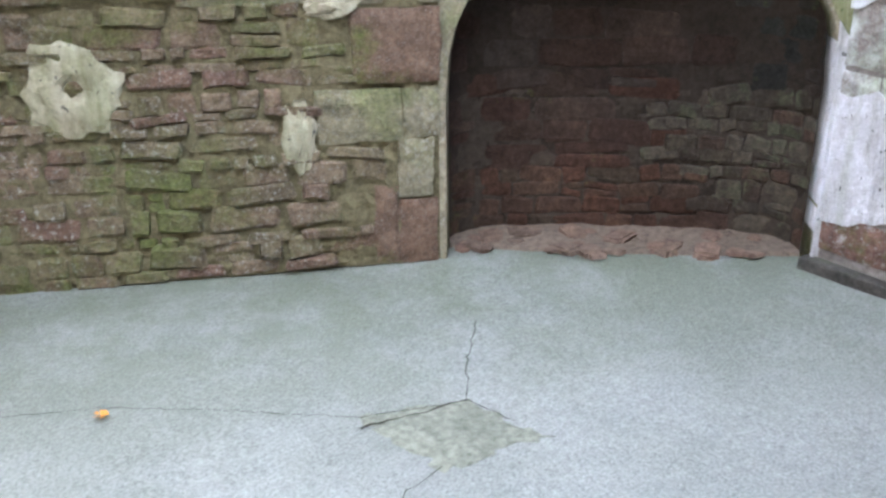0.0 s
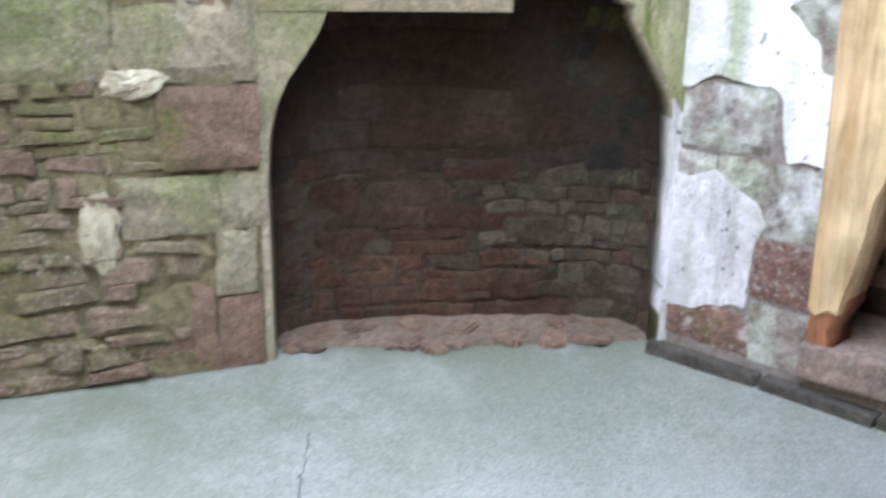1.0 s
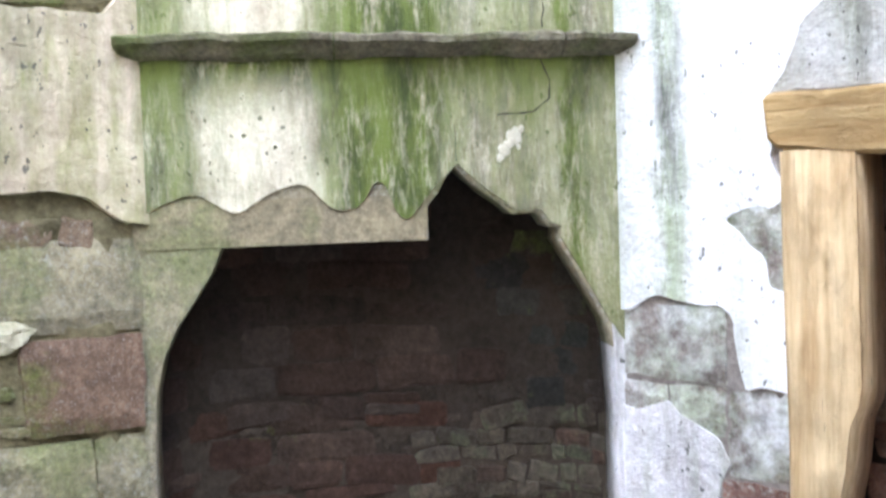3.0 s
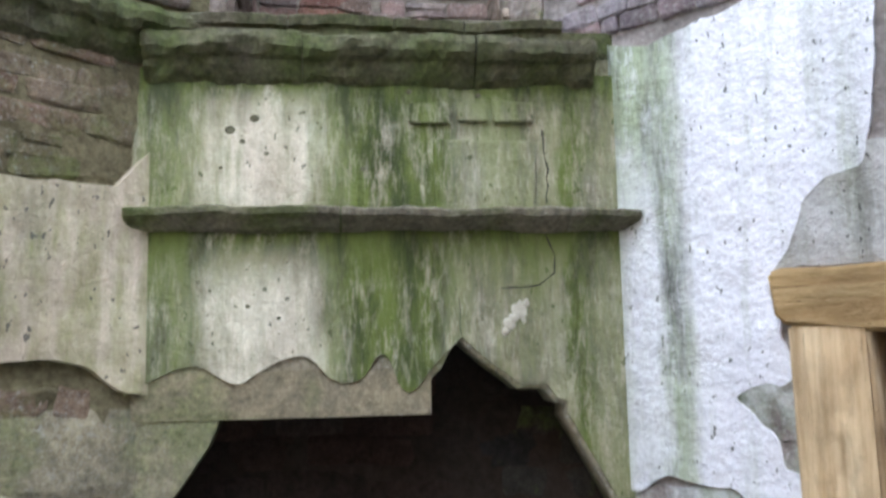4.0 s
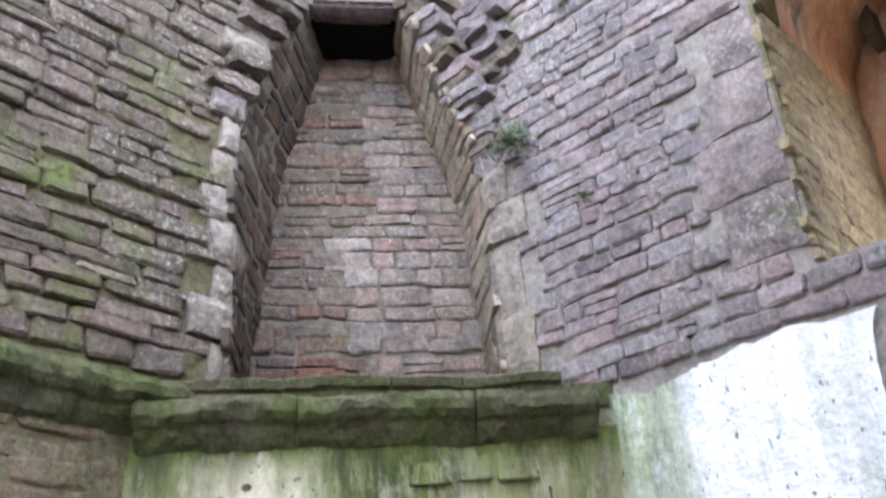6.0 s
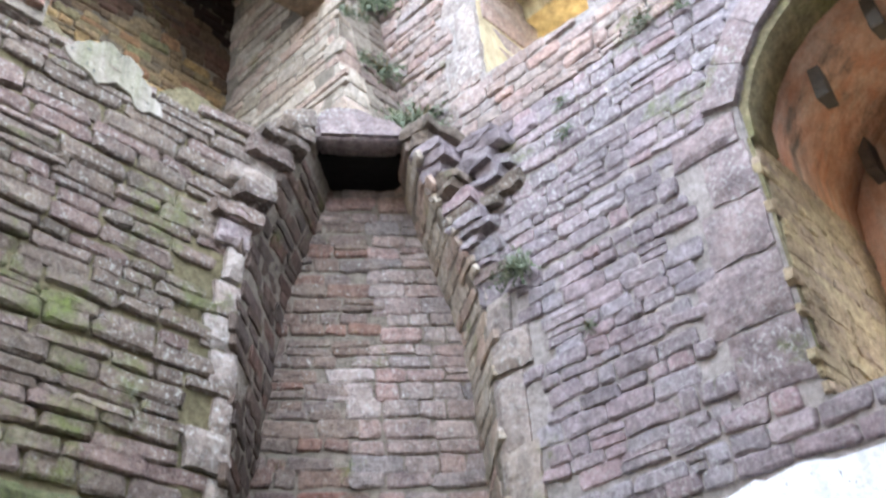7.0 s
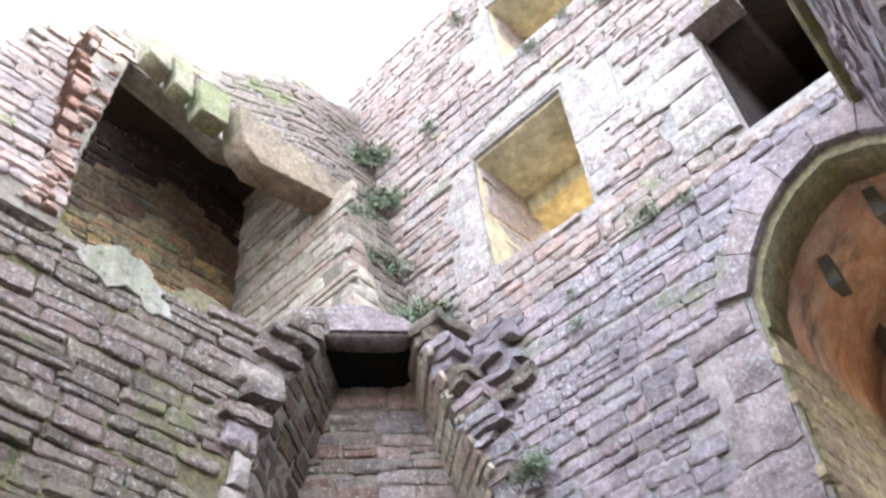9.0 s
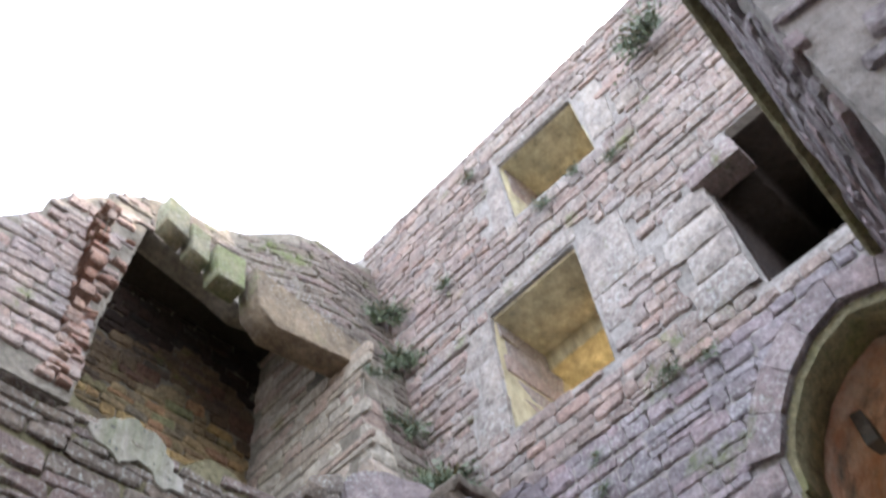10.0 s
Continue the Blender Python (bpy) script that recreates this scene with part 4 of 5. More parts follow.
for side in (1.853, 2.787):
    part("jamb_edge", slab(FACE_R, [(side - 0.008, 2.86), (side + 0.012, 2.86), (side + 0.012, 3.9), (side - 0.008, 3.9)], [], -0.035, -0.006), M_RIM, wall_r, "dark worn edge of the window's side")
vault_in = [(2.32 + (u - 2.32) * 0.95, 3.9 + (v - 3.9) * 0.93) for u, v in rim_top]
part("soffit", slab(FACE_R, rim_top + vault_in[::-1], [], -0.99, -0.21), M_ORANGE, wall_r, "orange-washed plaster inside the window arch")
FACE_JAMB = Face((0, 1.862), (-1, 0), (0, 1))
rubble(FACE_JAMB, 0.035, 0.99, 2.85, 3.9, lambda u, v: True, wall_r, M_YELLOW, "ochre stones of the window's side", 41, near=(0, 1.9, 3.5), h=(0.035, 0.07), w=(0.08, 0.22), depth=0.012, parts=60, bed=0.8, joint=M_YELLOW[1])
FACE_OUT = Face((-1.02, 0), (0, 1), (1, 0))
small = [(2.02, 2.9), (2.72, 2.9), (2.72, 3.8), (2.62, 4.0), (2.37, 4.12), (2.12, 4.02), (2.02, 3.82)]
part("window_back", slab(FACE_OUT, [(1.6, 2.6), (3.1, 2.6), (3.1, 4.8), (1.6, 4.8)], [small], -0.25, 0.0), M_ORANGE, wall_r, "inner wall of the window recess with a small arched light")
part("light_rim", slab(FACE_OUT, small, [shrink(small, 0.88, (2.37, 3.5))], -0.2, 0.04), M_YELLOW[0], wall_r, "ochre stone rim of the small arched light")
for u0, v0, du, dv in ((2.0, 4.14, 0.05, 0.2), (2.2, 4.2, 0.22, 0.05), (2.5, 4.2, 0.06, 0.16)):
    b = bmesh.new()
    block(b, FACE_OUT, u0, u0 + du, v0, v0 + dv, 0.0, 0.14, bevel=0.006)
    part("old_timber", b, M_TIMBER_DARK, wall_r, "dark stub of old timber")
for u0, v0, du, dv, d0 in ((2.06, 4.14, 0.05, 0.16, -0.3), (2.34, 4.28, 0.05, 0.16, -0.26)):
    b = bmesh.new()
    block(b, FACE_R, u0, u0 + du, v0, v0 + dv, d0 - 0.1, d0, random.Random(6), 0.008, 0.006)
    part("old_timber", b, M_TIMBER_DARK, wall_r, "dark stub of old timber")
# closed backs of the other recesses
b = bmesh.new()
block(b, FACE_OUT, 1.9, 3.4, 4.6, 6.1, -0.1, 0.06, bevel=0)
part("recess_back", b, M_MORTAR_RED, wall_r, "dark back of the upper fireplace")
part("lining", slab(FACE_R, FP2, [shrink(FP2, 0.97, (2.65, 5.36))], -0.98, -0.06), M_BLACKISH[0], wall_r, "near-black stone inside the upper fireplace")
rubble(Face((-0.96, 0), (0, 1), (1, 0)), 2.1, 3.2, 4.83, 5.9, lambda u, v: True, wall_r, M_FLUE_DARK, "dark stones in the recess", 42, near=(0, 2.3, 5), parts=40, joint=M_MORTAR_RED)
# window linings
for win, depth_in in ((WIN1, 0.98), (WIN2, 0.98)):
    part("lining", slab(FACE_R, win, [shrink(win, 0.955, (sum(p[0] for p in win) / 4, sum(p[1] for p in win) / 4))], -depth_in, -0.03), M_OCHRE_COAT, wall_r, "ochre stone lining of the window")
for win in (WIN1, WIN2):
    b = bmesh.new()
    block(b, FACE_R, win[0][0] - 0.02, win[1][0] + 0.02, win[2][1] - 0.15, win[2][1] + 0.02, -0.98, -0.46, random.Random(8), 0.01, 0.012)
    part("inner_lintel", b, M_OCHRE_COAT, wall_r, "ochre stone inner lintel of the window")
for win, seed in ((WIN1, 43), (WIN2, 44)):
    r = random.Random(seed)
    left, top = min(p[0] for p in win), max(p[1] for p in win)
    for k in range(6):
        b = bmesh.new()
        z0 = win[0][1] + 0.06 + k * 0.14
        block(b, Face((0, left), (-1, 0), (0, 1)), 0.04 + r.uniform(0, 0.05), 0.5 + r.uniform(-0.1, 0.3), z0, z0 + 0.13, -0.02, 0.03, r, 0.008, 0.01)
        part("jamb_stone", b, M_PINK[0], wall_r)

# ---- plaster coats ----
prng = random.Random(77)
U_DIR = FACE_F.u
M_BREAST = banded("breast_plaster", ((0.74, 0.69, 0.57), (0.6, 0.52, 0.42)), (U_DIR.x, U_DIR.y), A.x * U_DIR.x + A.y * U_DIR.y, F_LEN,
                  [(0.0, 0.4), (0.08, 0.9), (0.18, 0.75), (0.23, 0.08), (0.4, 0.06), (0.45, 0.8), (0.5, 1.0), (0.66, 1.0), (0.72, 0.7), (0.86, 0.75), (0.92, 0.5), (0.95, 1.0), (1.0, 0.7)], (0.115, 0.148, 0.036),
                  (1.4, 2.6, [(0.0, 0.15), (0.3, 0.15), (0.4, 0.55), (0.47, 0.98), (0.5, 0.98), (0.505, 0.3), (0.56, 0.15), (0.62, 0.05), (0.75, 0.12), (0.84, 0.4), (0.9, 0.95), (1.0, 1.0)]))
lower = [(-0.01, 1.45), (0.1, 1.53), (0.2, 1.56), (0.27, 1.51), (0.33, 1.48), (0.4, 1.53), (0.48, 1.57), (0.56, 1.58), (0.62, 1.5), (0.68, 1.48), (0.74, 1.5), (0.78, 1.58), (0.82, 1.57), (0.85, 1.47), (0.89, 1.44), (0.94, 1.5), (0.98, 1.55)]
right_low = [(u + 0.008, v + 0.012) for u, v in reversed(FIRE[4:16])] + [(F_LEN, 1.0)]
coat = softened([(-0.04, 1.45)] + lower[1:]) + right_low + [(F_LEN + 0.02, 1.0), (F_LEN + 0.02, 2.54), (-0.04, 2.54)]
part("plaster_coat", slab(FACE_F, coat, [], -0.02, 0.011), M_BREAST, breast, "algae-green and cream plaster with rain streaks")
part("lintel", slab(FACE_F, [(-0.005, 1.378), (0.953, 1.378), (0.958, 1.5), (0.99, 1.53), (0.9, 1.53), (-0.005, 1.53)], [], -0.16, 0.005), stone("breast_lintel", [(0.36, 0.32, 0.23), (0.34, 0.31, 0.21)], "object", moss=0.55, moss_colour=(0.17, 0.19, 0.08), grain=0.5), breast, "brown stone lintel with a broken end")
l_low = [(1.18, 1.45), (1.3, 1.47), (1.4, 1.55), (1.52, 1.57), (1.7, 1.56), (1.9, 1.52), (2.2, 1.56), (2.6, 1.5)]
l_top = [(2.6, 2.1), (1.66, 2.11), (1.33, 2.13), (1.2, 2.28), (1.15, 2.42), (1.13, 2.56), (1.1, 2.56)]
l_ring = softened(ragged(l_low, prng, 0.06, 0.01, closed=False), 1) + [(2.6, 1.5)] + ragged(l_top, prng, 0.06, 0.006, closed=False) + [(1.1, 2.56)]


part("plaster_coat", draped(FACE_L, l_ring, -0.03, 0.035), M_PLASTER_CREAM, wall_l, "cream plaster band with green stains")
M_LOW_LIME = plaster("pitted_limewash", (0.74, 0.73, 0.8), (0.6, 0.58, 0.64), (0.34, 0.38, 0.3), 0.45, 0.5)
part("lime_crust", slab(FACE_F, ragged([(1.606, -0.02), (1.643, -0.02), (1.643, 1.03), (1.59, 1.07), (1.597, 0.94), (1.608, 0.8)], prng, 0.05, 0.0025), [], -0.15, 0.007), M_LOW_LIME, breast, "blue-white lime crust on the jamb")
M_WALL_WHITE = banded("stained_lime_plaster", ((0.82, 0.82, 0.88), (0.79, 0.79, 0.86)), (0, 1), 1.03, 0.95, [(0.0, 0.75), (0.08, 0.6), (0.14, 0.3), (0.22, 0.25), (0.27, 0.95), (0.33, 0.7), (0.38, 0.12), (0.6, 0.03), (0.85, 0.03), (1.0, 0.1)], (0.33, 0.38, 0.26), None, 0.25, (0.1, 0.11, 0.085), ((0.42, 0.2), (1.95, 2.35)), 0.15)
r_ring = ragged([(1.02, 1.12), (1.09, 1.115), (1.19, 1.16), (1.32, 1.14), (1.42, 1.14), (1.46, 1.1), (1.47, 1.0), (1.5, 0.87), (1.58, 0.88), (1.655, 0.87), (1.65, 1.19), (1.58, 1.2), (1.56, 1.3), (1.49, 1.36), (1.44, 1.41), (1.52, 1.455), (1.6, 1.45), (1.64, 1.47), (1.6, 1.6), (1.58, 1.8), (1.64, 1.86), (1.69, 2.0), (1.76, 2.06), (1.87, 2.08), (1.93, 2.3), (1.94, 2.5), (1.97, 2.64)], prng, 0.035, 0.009, closed=False)
r_ring = softened(r_ring, 1)
r_ring += ragged([(1.97, 2.65), (1.7, 2.68), (1.4, 2.65), (1.2, 2.62), (1.03, 2.66)], prng, 0.05, 0.012, closed=False) + [(1.03, 2.66)]
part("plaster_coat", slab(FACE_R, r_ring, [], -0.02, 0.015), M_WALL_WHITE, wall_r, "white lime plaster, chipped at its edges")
low_coat = softened(ragged([(1.02, 0.24), (1.12, 0.22), (1.25, 0.27), (1.39, 0.29), (1.4, 0.42), (1.41, 0.55), (1.44, 0.62), (1.4, 0.7), (1.3, 0.74), (1.22, 0.8), (1.12, 0.76), (1.02, 0.79)], prng, 0.035, 0.012), 1)
part("plaster_coat", slab(FACE_R, low_coat, [], -0.02, 0.012), M_LOW_LIME, wall_r, "pitted lilac-white limewash low on the wall")
M_GREY_PLASTER = plaster("grey_plaster", (0.5, 0.5, 0.5), (0.44, 0.43, 0.42), (0.25, 0.27, 0.2), 0.5, 0.7)
part("plaster_coat", slab(FACE_R, ragged([(1.56, 1.8), (1.6, 1.92), (1.64, 2.06), (1.72, 2.13), (1.84, 2.16), (2.0, 2.14), (2.4, 2.16), (2.9, 2.16), (2.9, 1.8)], prng, 0.06, 0.008), [], -0.02, 0.012), M_GREY_PLASTER, wall_r, "rough grey plaster over the timber frame")
rubble(FACE_R, 2.06, 3.4, 2.17, 2.66, lambda u, v: True, wall_r, M_GREY, "grey rubble stones", 45, near=(0, 2, 2.4), parts=60)

part("plaster_coat", slab(FACE_L, ragged([(1.8, 4.5), (1.7, 4.62), (1.6, 4.66), (1.46, 4.6), (1.36, 4.42), (1.45, 4.4), (1.56, 4.46), (1.66, 4.42)], prng, 0.03, 0.02), [], 0.0, 0.034), plaster("old_lime", (0.37, 0.335, 0.31), (0.26, 0.23, 0.2), (0.11, 0.12, 0.06), 0.9, 0.6), wall_l, "pale remnant of plaster")
for u0, u1, v0, v1 in ((0.9, 1.04, 2.36, 2.43), (1.06, 1.17, 2.37, 2.43), (1.19, 1.33, 2.36, 2.44), (0.98, 1.33, 2.05, 2.3)):
    b = bmesh.new()
    block(b, FACE_F, u0, u1, v0, v1, -0.02, 0.03, prng, 0.006, 0.009)
    part("stone", b, M_BREAST, breast)

M_PECK = mortar("peck_dirt", (0.17, 0.165, 0.11))
# small holes pecked in the plaster
for u, v, s in ((0.3, 2.33, 0.014), (0.38, 2.37, 0.013), (0.34, 2.29, 0.008), (0.42, 2.25, 0.007), (0.27, 2.2, 0.006), (0.9, 2.47, 0.009), (1.14, 2.46, 0.009), (0.36, 1.74, 0.007), (0.46, 1.7, 0.006), (0.2, 1.82, 0.006), (0.74, 2.2, 0.008), (1.12, 2.15, 0.006)):
    b = bmesh.new()
    ring_o = [(u + s * 1.25 * math.cos(a), v + s * math.sin(a)) for a in [2 * math.pi * k / 12 for k in range(12)]]
    outer = [b.verts.new(FACE_F.at(x, y, 0.0115)) for x, y in ring_o]
    lip = [b.verts.new(FACE_F.at(u + (x - u) * 0.75, v + (y - v) * 0.75, 0.014)) for x, y in ring_o]
    hole = [b.verts.new(FACE_F.at(u + (x - u) * 0.6, v + (y - v) * 0.6, 0.0115)) for x, y in ring_o]
    for k in range(12):
        j = (k + 1) % 12
        b.faces.new((outer[k], outer[j], lip[j], lip[k]))
        b.faces.new((lip[k], lip[j], hole[j], hole[k]))
    b.faces.new(hole)
    bmesh.ops.recalc_face_normals(b, faces=b.faces)
    part("peck_hole", b, M_PECK, breast)

# ---- mouldings ----


def moulding(name, face, u0, u1, v0, profile, material, seed, cut=0.5, wear=1.0):
    """A stone moulding in lengths; profile: (out, up) points from the wall's foot round to its top."""
    r = random.Random(seed)
    top = new(name)
    u = u0
    while u < u1 - 0.02:
        e = min(u1, u + cut * r.uniform(0.7, 1.4))
        if u1 - e < 0.15:
            e = u1
        b = bmesh.new()
        p_seed = r.uniform(0, 9)
        n = max(2, int((e - u) / 0.018))
        lines = []
        for i in range(n + 1):
            uu = u + 0.003 + (e - u - 0.006) * i / n
            worn = 1 - 0.3 * wear * (noise.noise(Vector((uu * 6, seed, 0))) + 0.6 * noise.noise(Vector((uu * 17, seed, p_seed))) + 1) * 0.5 - (0.1 if i in (0, n) else 0)
            lines.append([b.verts.new(face.at(uu, v0 + p[1] + 0.016 * noise.noise(Vector((uu * 4, seed, p[1] * 9))) + 0.006 * wear * noise.noise(Vector((uu * 30, p[0] * 40, p[1] * 40))), p[0] * worn + 0.008 * wear * noise.noise(Vector((uu * 17, p[1] * 30, seed))) if p[0] > 0 else p[0])) for p in profile])
        m = len(profile)
        for s, t in zip(lines, lines[1:]):
            for k in range(m):
                b.faces.new((s[k], s[(k + 1) % m], t[(k + 1) % m], t[k]))
        b.faces.new(lines[0])
        b.faces.new(list(reversed(lines[-1])))
        bmesh.ops.recalc_face_normals(b, faces=b.faces)
        part("moulding_stone", b, material, top)
        u = e
    return top


M_MANTEL = stone("mossy_mantel", [(0.26, 0.25, 0.19), (0.3, 0.28, 0.22)], "object", moss=0.5, moss_colour=(0.09, 0.12, 0.03), grain=0.6)
MANTEL = [(-0.05, 0.0), (0.03, 0.0), (0.06, 0.012), (0.09, 0.03), (0.12, 0.042), (0.125, 0.06), (0.11, 0.068), (-0.05, 0.075)]
structure(moulding("mantel_shelf", FACE_F, -0.03, 1.68, 1.985, MANTEL, M_MANTEL, 3, 0.8), "thin mossy stone mantel shelf across the chimney breast", "mantel")
CORN = [(-0.06, -0.01), (0.02, -0.01), (0.05, 0.01), (0.075, 0.035), (0.09, 0.06), (0.12, 0.07), (0.145, 0.09), (0.15, 0.115), (0.135, 0.14), (0.1, 0.15), (-0.06, 0.16)]
structure(moulding("cornice", FACE_F, 0.02, 1.55, 2.5, CORN, M_MOULD, 4, 0.6, 1.7), "mossy moulded stone cornice over the chimney breast", "cornice")
structure(moulding("cornice", FACE_L, 1.08, 3.6, 2.56, [(a * 1.1, b * 1.15) for a, b in CORN], M_MOULD, 5, 0.7, 1.7), "mossy moulded stone string course along the wall", "cornice")
structure(moulding("string_course", FACE_W, 0.2, 2.15, 4.56, [(-0.4, 0.0), (0.05, 0.0), (0.065, 0.02), (0.065, 0.08), (0.05, 0.1), (-0.4, 0.11)], M_RIM, 8, 0.9, 0.15), "dark mossy string course on top of the cross wall", "string course")
ledge_top = [(-0.3, 0.0), (-0.02, 0.0), (0.02, 0.02), (0.03, 0.05), (-0.02, 0.07), (-0.3, 0.075)]
structure(moulding("ledge_course", FACE_F, 0.05, 1.45, 2.68, ledge_top, M_MOULD, 6, 0.35), "uneven mossy stones lying on the cornice", "ledge")

# ---- upper fireplace ----
FACE_UR = Face((0.45, 0.12), (0, -1), (1, 0))
FACE_UB = Face((0, -0.95), (1, 0), (0, 1))
FACE_UL = Face((1.98, 0), (0, -1), (-1, 0))
b = bmesh.new()
block(b, FACE_UR, 0.1, 1.1, 4.86, 5.97, -0.3, 0.0, bevel=0)
block(b, FACE_UR, 0.5, 1.1, 5.97, 6.8, -0.3, 0.0, bevel=0)
block(b, FACE_UR, 0.2, 0.5, 5.97, 6.3, -0.3, 0.0, bevel=0)
block(b, FACE_UB, 0.2, 2.1, 4.3, 6.82, -0.3, 0.0, bevel=0)
block(b, FACE_UL, 0.34, 1.0, 4.6, 5.95, -0.12, 0.0, bevel=0)
upper_back = structure(mesh_object("wall_upper_recess", b, M_MORTAR), "recess of the upper fireplace, darker towards its top", "fireplace recess")
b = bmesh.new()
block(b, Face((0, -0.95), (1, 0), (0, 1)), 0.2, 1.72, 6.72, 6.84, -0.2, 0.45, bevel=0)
structure(mesh_object("flue_cover", b, M_MORTAR_RED), "dark masonry closing the upper flue", "flue")
# the sun misses this jamb; its brightness is put into the pale stone colour
rubble(FACE_UR, 0.03, 1.05, 4.74, 6.75, lambda u, v: v < 5.98 or u > 0.52 or (u > 0.24 and v < 6.28), upper_back, M_JAMB, "pale stones of the fireplace jamb, bright light put into their colour", 51, near=(0.45, 0, 5), h=(0.06, 0.11), w=(0.12, 0.3), parts=60, depth=0.01)
# fireback stones go from ochre through brown to near black towards the top
tone_line = lambda u, v: v + 0.12 * math.sin(u * 5) + 0.1 * noise.noise(Vector((u * 6, v * 6, 3)))
ochre = lambda u, v: tone_line(u, v) < 5.95
mid_tone = lambda u, v: 5.95 <= tone_line(u, v) < 6.3
black = lambda u, v: tone_line(u, v) >= 6.3
for where, stones, words in ((ochre, M_SOOT, "ochre-brown stones of the upper fireback"), (mid_tone, M_MIDBROWN, "darker brown stones of the upper fireback"), (black, M_BLACKISH, "near-black stones in the upper flue")):
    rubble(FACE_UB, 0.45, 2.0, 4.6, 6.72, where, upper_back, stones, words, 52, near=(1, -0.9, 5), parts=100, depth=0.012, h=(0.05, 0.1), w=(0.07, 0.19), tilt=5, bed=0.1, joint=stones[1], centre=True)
slant = lambda u, v: not inside(FP1, u, v) and u > 1.6 and u < 2.1 - 0.19 * (v - 4.6) and v < 6.35
rubble(FACE_U, 1.55, 2.2, 4.6, 6.4, slant, wall_u, M_BRICK, "ragged red bricks of the broken jamb", 53, near=(1.8, 0, 5), h=(0.03, 0.055), w=(0.05, 0.11), depth=0.035, parts=160, tilt=12)
rubble(FACE_UL, 0.02, 0.5, 4.66, 6.0, lambda u, v: True, upper_back, M_BRICK, "ragged red bricks", 54, near=(1.9, 0, 5), h=(0.035, 0.06), w=(0.06, 0.13), depth=0.03, parts=60, tilt=12)
dressed(FACE_U, [(0.27, 0.455, 4.76 + 0.145 * k, 4.9 + 0.145 * k) for k in range(8)], wall_u, M_JAMB[0], 0.016, 55)
FACE_BEAM = Face((0, -0.06), (1, 0), (0, 1))
M_LINTEL = stone("stained_lintel", [(0.28, 0.22, 0.16), (0.3, 0.24, 0.175)], "object", moss=0.2, lichen=0.5, moss_colour=(0.13, 0.15, 0.05), grain=0.4)


def lintel(ring, d0, d1, material):
    b = slab(FACE_BEAM, ring, [], d0, d1)
    bmesh.ops.bevel(b, geom=[e for e in b.edges if e.is_manifold and e.calc_face_angle(0) > 0.9], offset=0.008, segments=1, affect="EDGES")
    part("lintel", b, material, wall_u)


lintel([(0.34, 5.92), (0.98, 5.8), (1.1, 5.9), (1.15, 6.2), (0.9, 6.16), (0.32, 6.1)], -0.12, 0.06, M_LINTEL)
lintel([(1.17, 6.0), (1.35, 5.99), (1.39, 6.24), (1.19, 6.26)], -0.12, 0.02, M_GREEN_ASHLAR)
lintel([(1.4, 6.06), (1.52, 6.1), (1.55, 6.32), (1.42, 6.3)], -0.12, 0.0, M_GREEN_ASHLAR)
lintel([(1.55, 6.14), (1.7, 6.2), (1.72, 6.42), (1.58, 6.38)], -0.12, 0.01, M_GREEN_ASHLAR)
# slab that closes the lower flue and rough stones round its head
b = bmesh.new()
FACE_SLAB = Face((0.64, 0.02), (-0.44, 0.36), (0.36, 0.44))
ring = [(0.1, 4.73), (0.5, 4.73), (0.53, 4.8), (0.46, 4.86), (0.38, 4.88), (0.3, 4.93), (0.2, 4.94), (0.12, 4.92), (0.08, 4.83)]
b = slab(FACE_SLAB, ring, [], -0.12, 0.03)
bmesh.ops.bevel(b, geom=[e for e in b.edges if e.is_manifold and e.calc_face_angle(0) > 0.9], offset=0.02, segments=2, affect="EDGES")
part("flue_lintel", b, M_ASHLAR, flue, "broad worn stone closing the head of the flue")
# added black plate and block: painted shade of the slot under the slab
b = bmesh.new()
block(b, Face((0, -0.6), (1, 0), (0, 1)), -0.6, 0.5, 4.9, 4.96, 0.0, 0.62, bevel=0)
part("flue_roof", b, M_SLOT_SHADE, flue, "black plate painting the shade over the flue")
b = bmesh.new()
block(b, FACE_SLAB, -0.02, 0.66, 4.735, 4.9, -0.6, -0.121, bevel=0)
part("flue_throat", b, M_SLOT_SHADE, flue, "black block painting the shade in the flue's throat")
for u0, u1, v0, v1 in ((-0.1, 0.09, 4.7, 4.8), (-0.08, 0.1, 4.81, 4.92), (0.51, 0.62, 4.66, 4.78)):
    b = bmesh.new()
    block(b, FACE_SLAB, u0, u1, v0, v1, -0.25, 0.02, random.Random(12), 0.014, 0.02)
    part("corner_stone", b, M_BROWN[0], flue)
r = random.Random(9)


def rough_block(lo, hi, key):
    """A roughly squared stone between two corners, with broken faces."""
    b = bmesh.new()
    bmesh.ops.create_cube(b, size=1.0)
    bmesh.ops.subdivide_edges(b, edges=b.edges[:], cuts=3, use_grid_fill=True)
    size, mid = Vector(hi) - Vector(lo), (Vector(hi) + Vector(lo)) / 2
    for v in b.verts:
        c = v.co.copy()
        round_off = 1 - 0.16 * max(0.0, c.length - 0.55)
        p = Vector((c.x * size.x, c.y * size.y, c.z * size.z)) * round_off + mid
        shift = noise.noise_vector(p * 11 + Vector((key, 0, 0))) * 0.024 + noise.noise_vector(p * 29) * 0.011
        v.co = p + shift
    return b


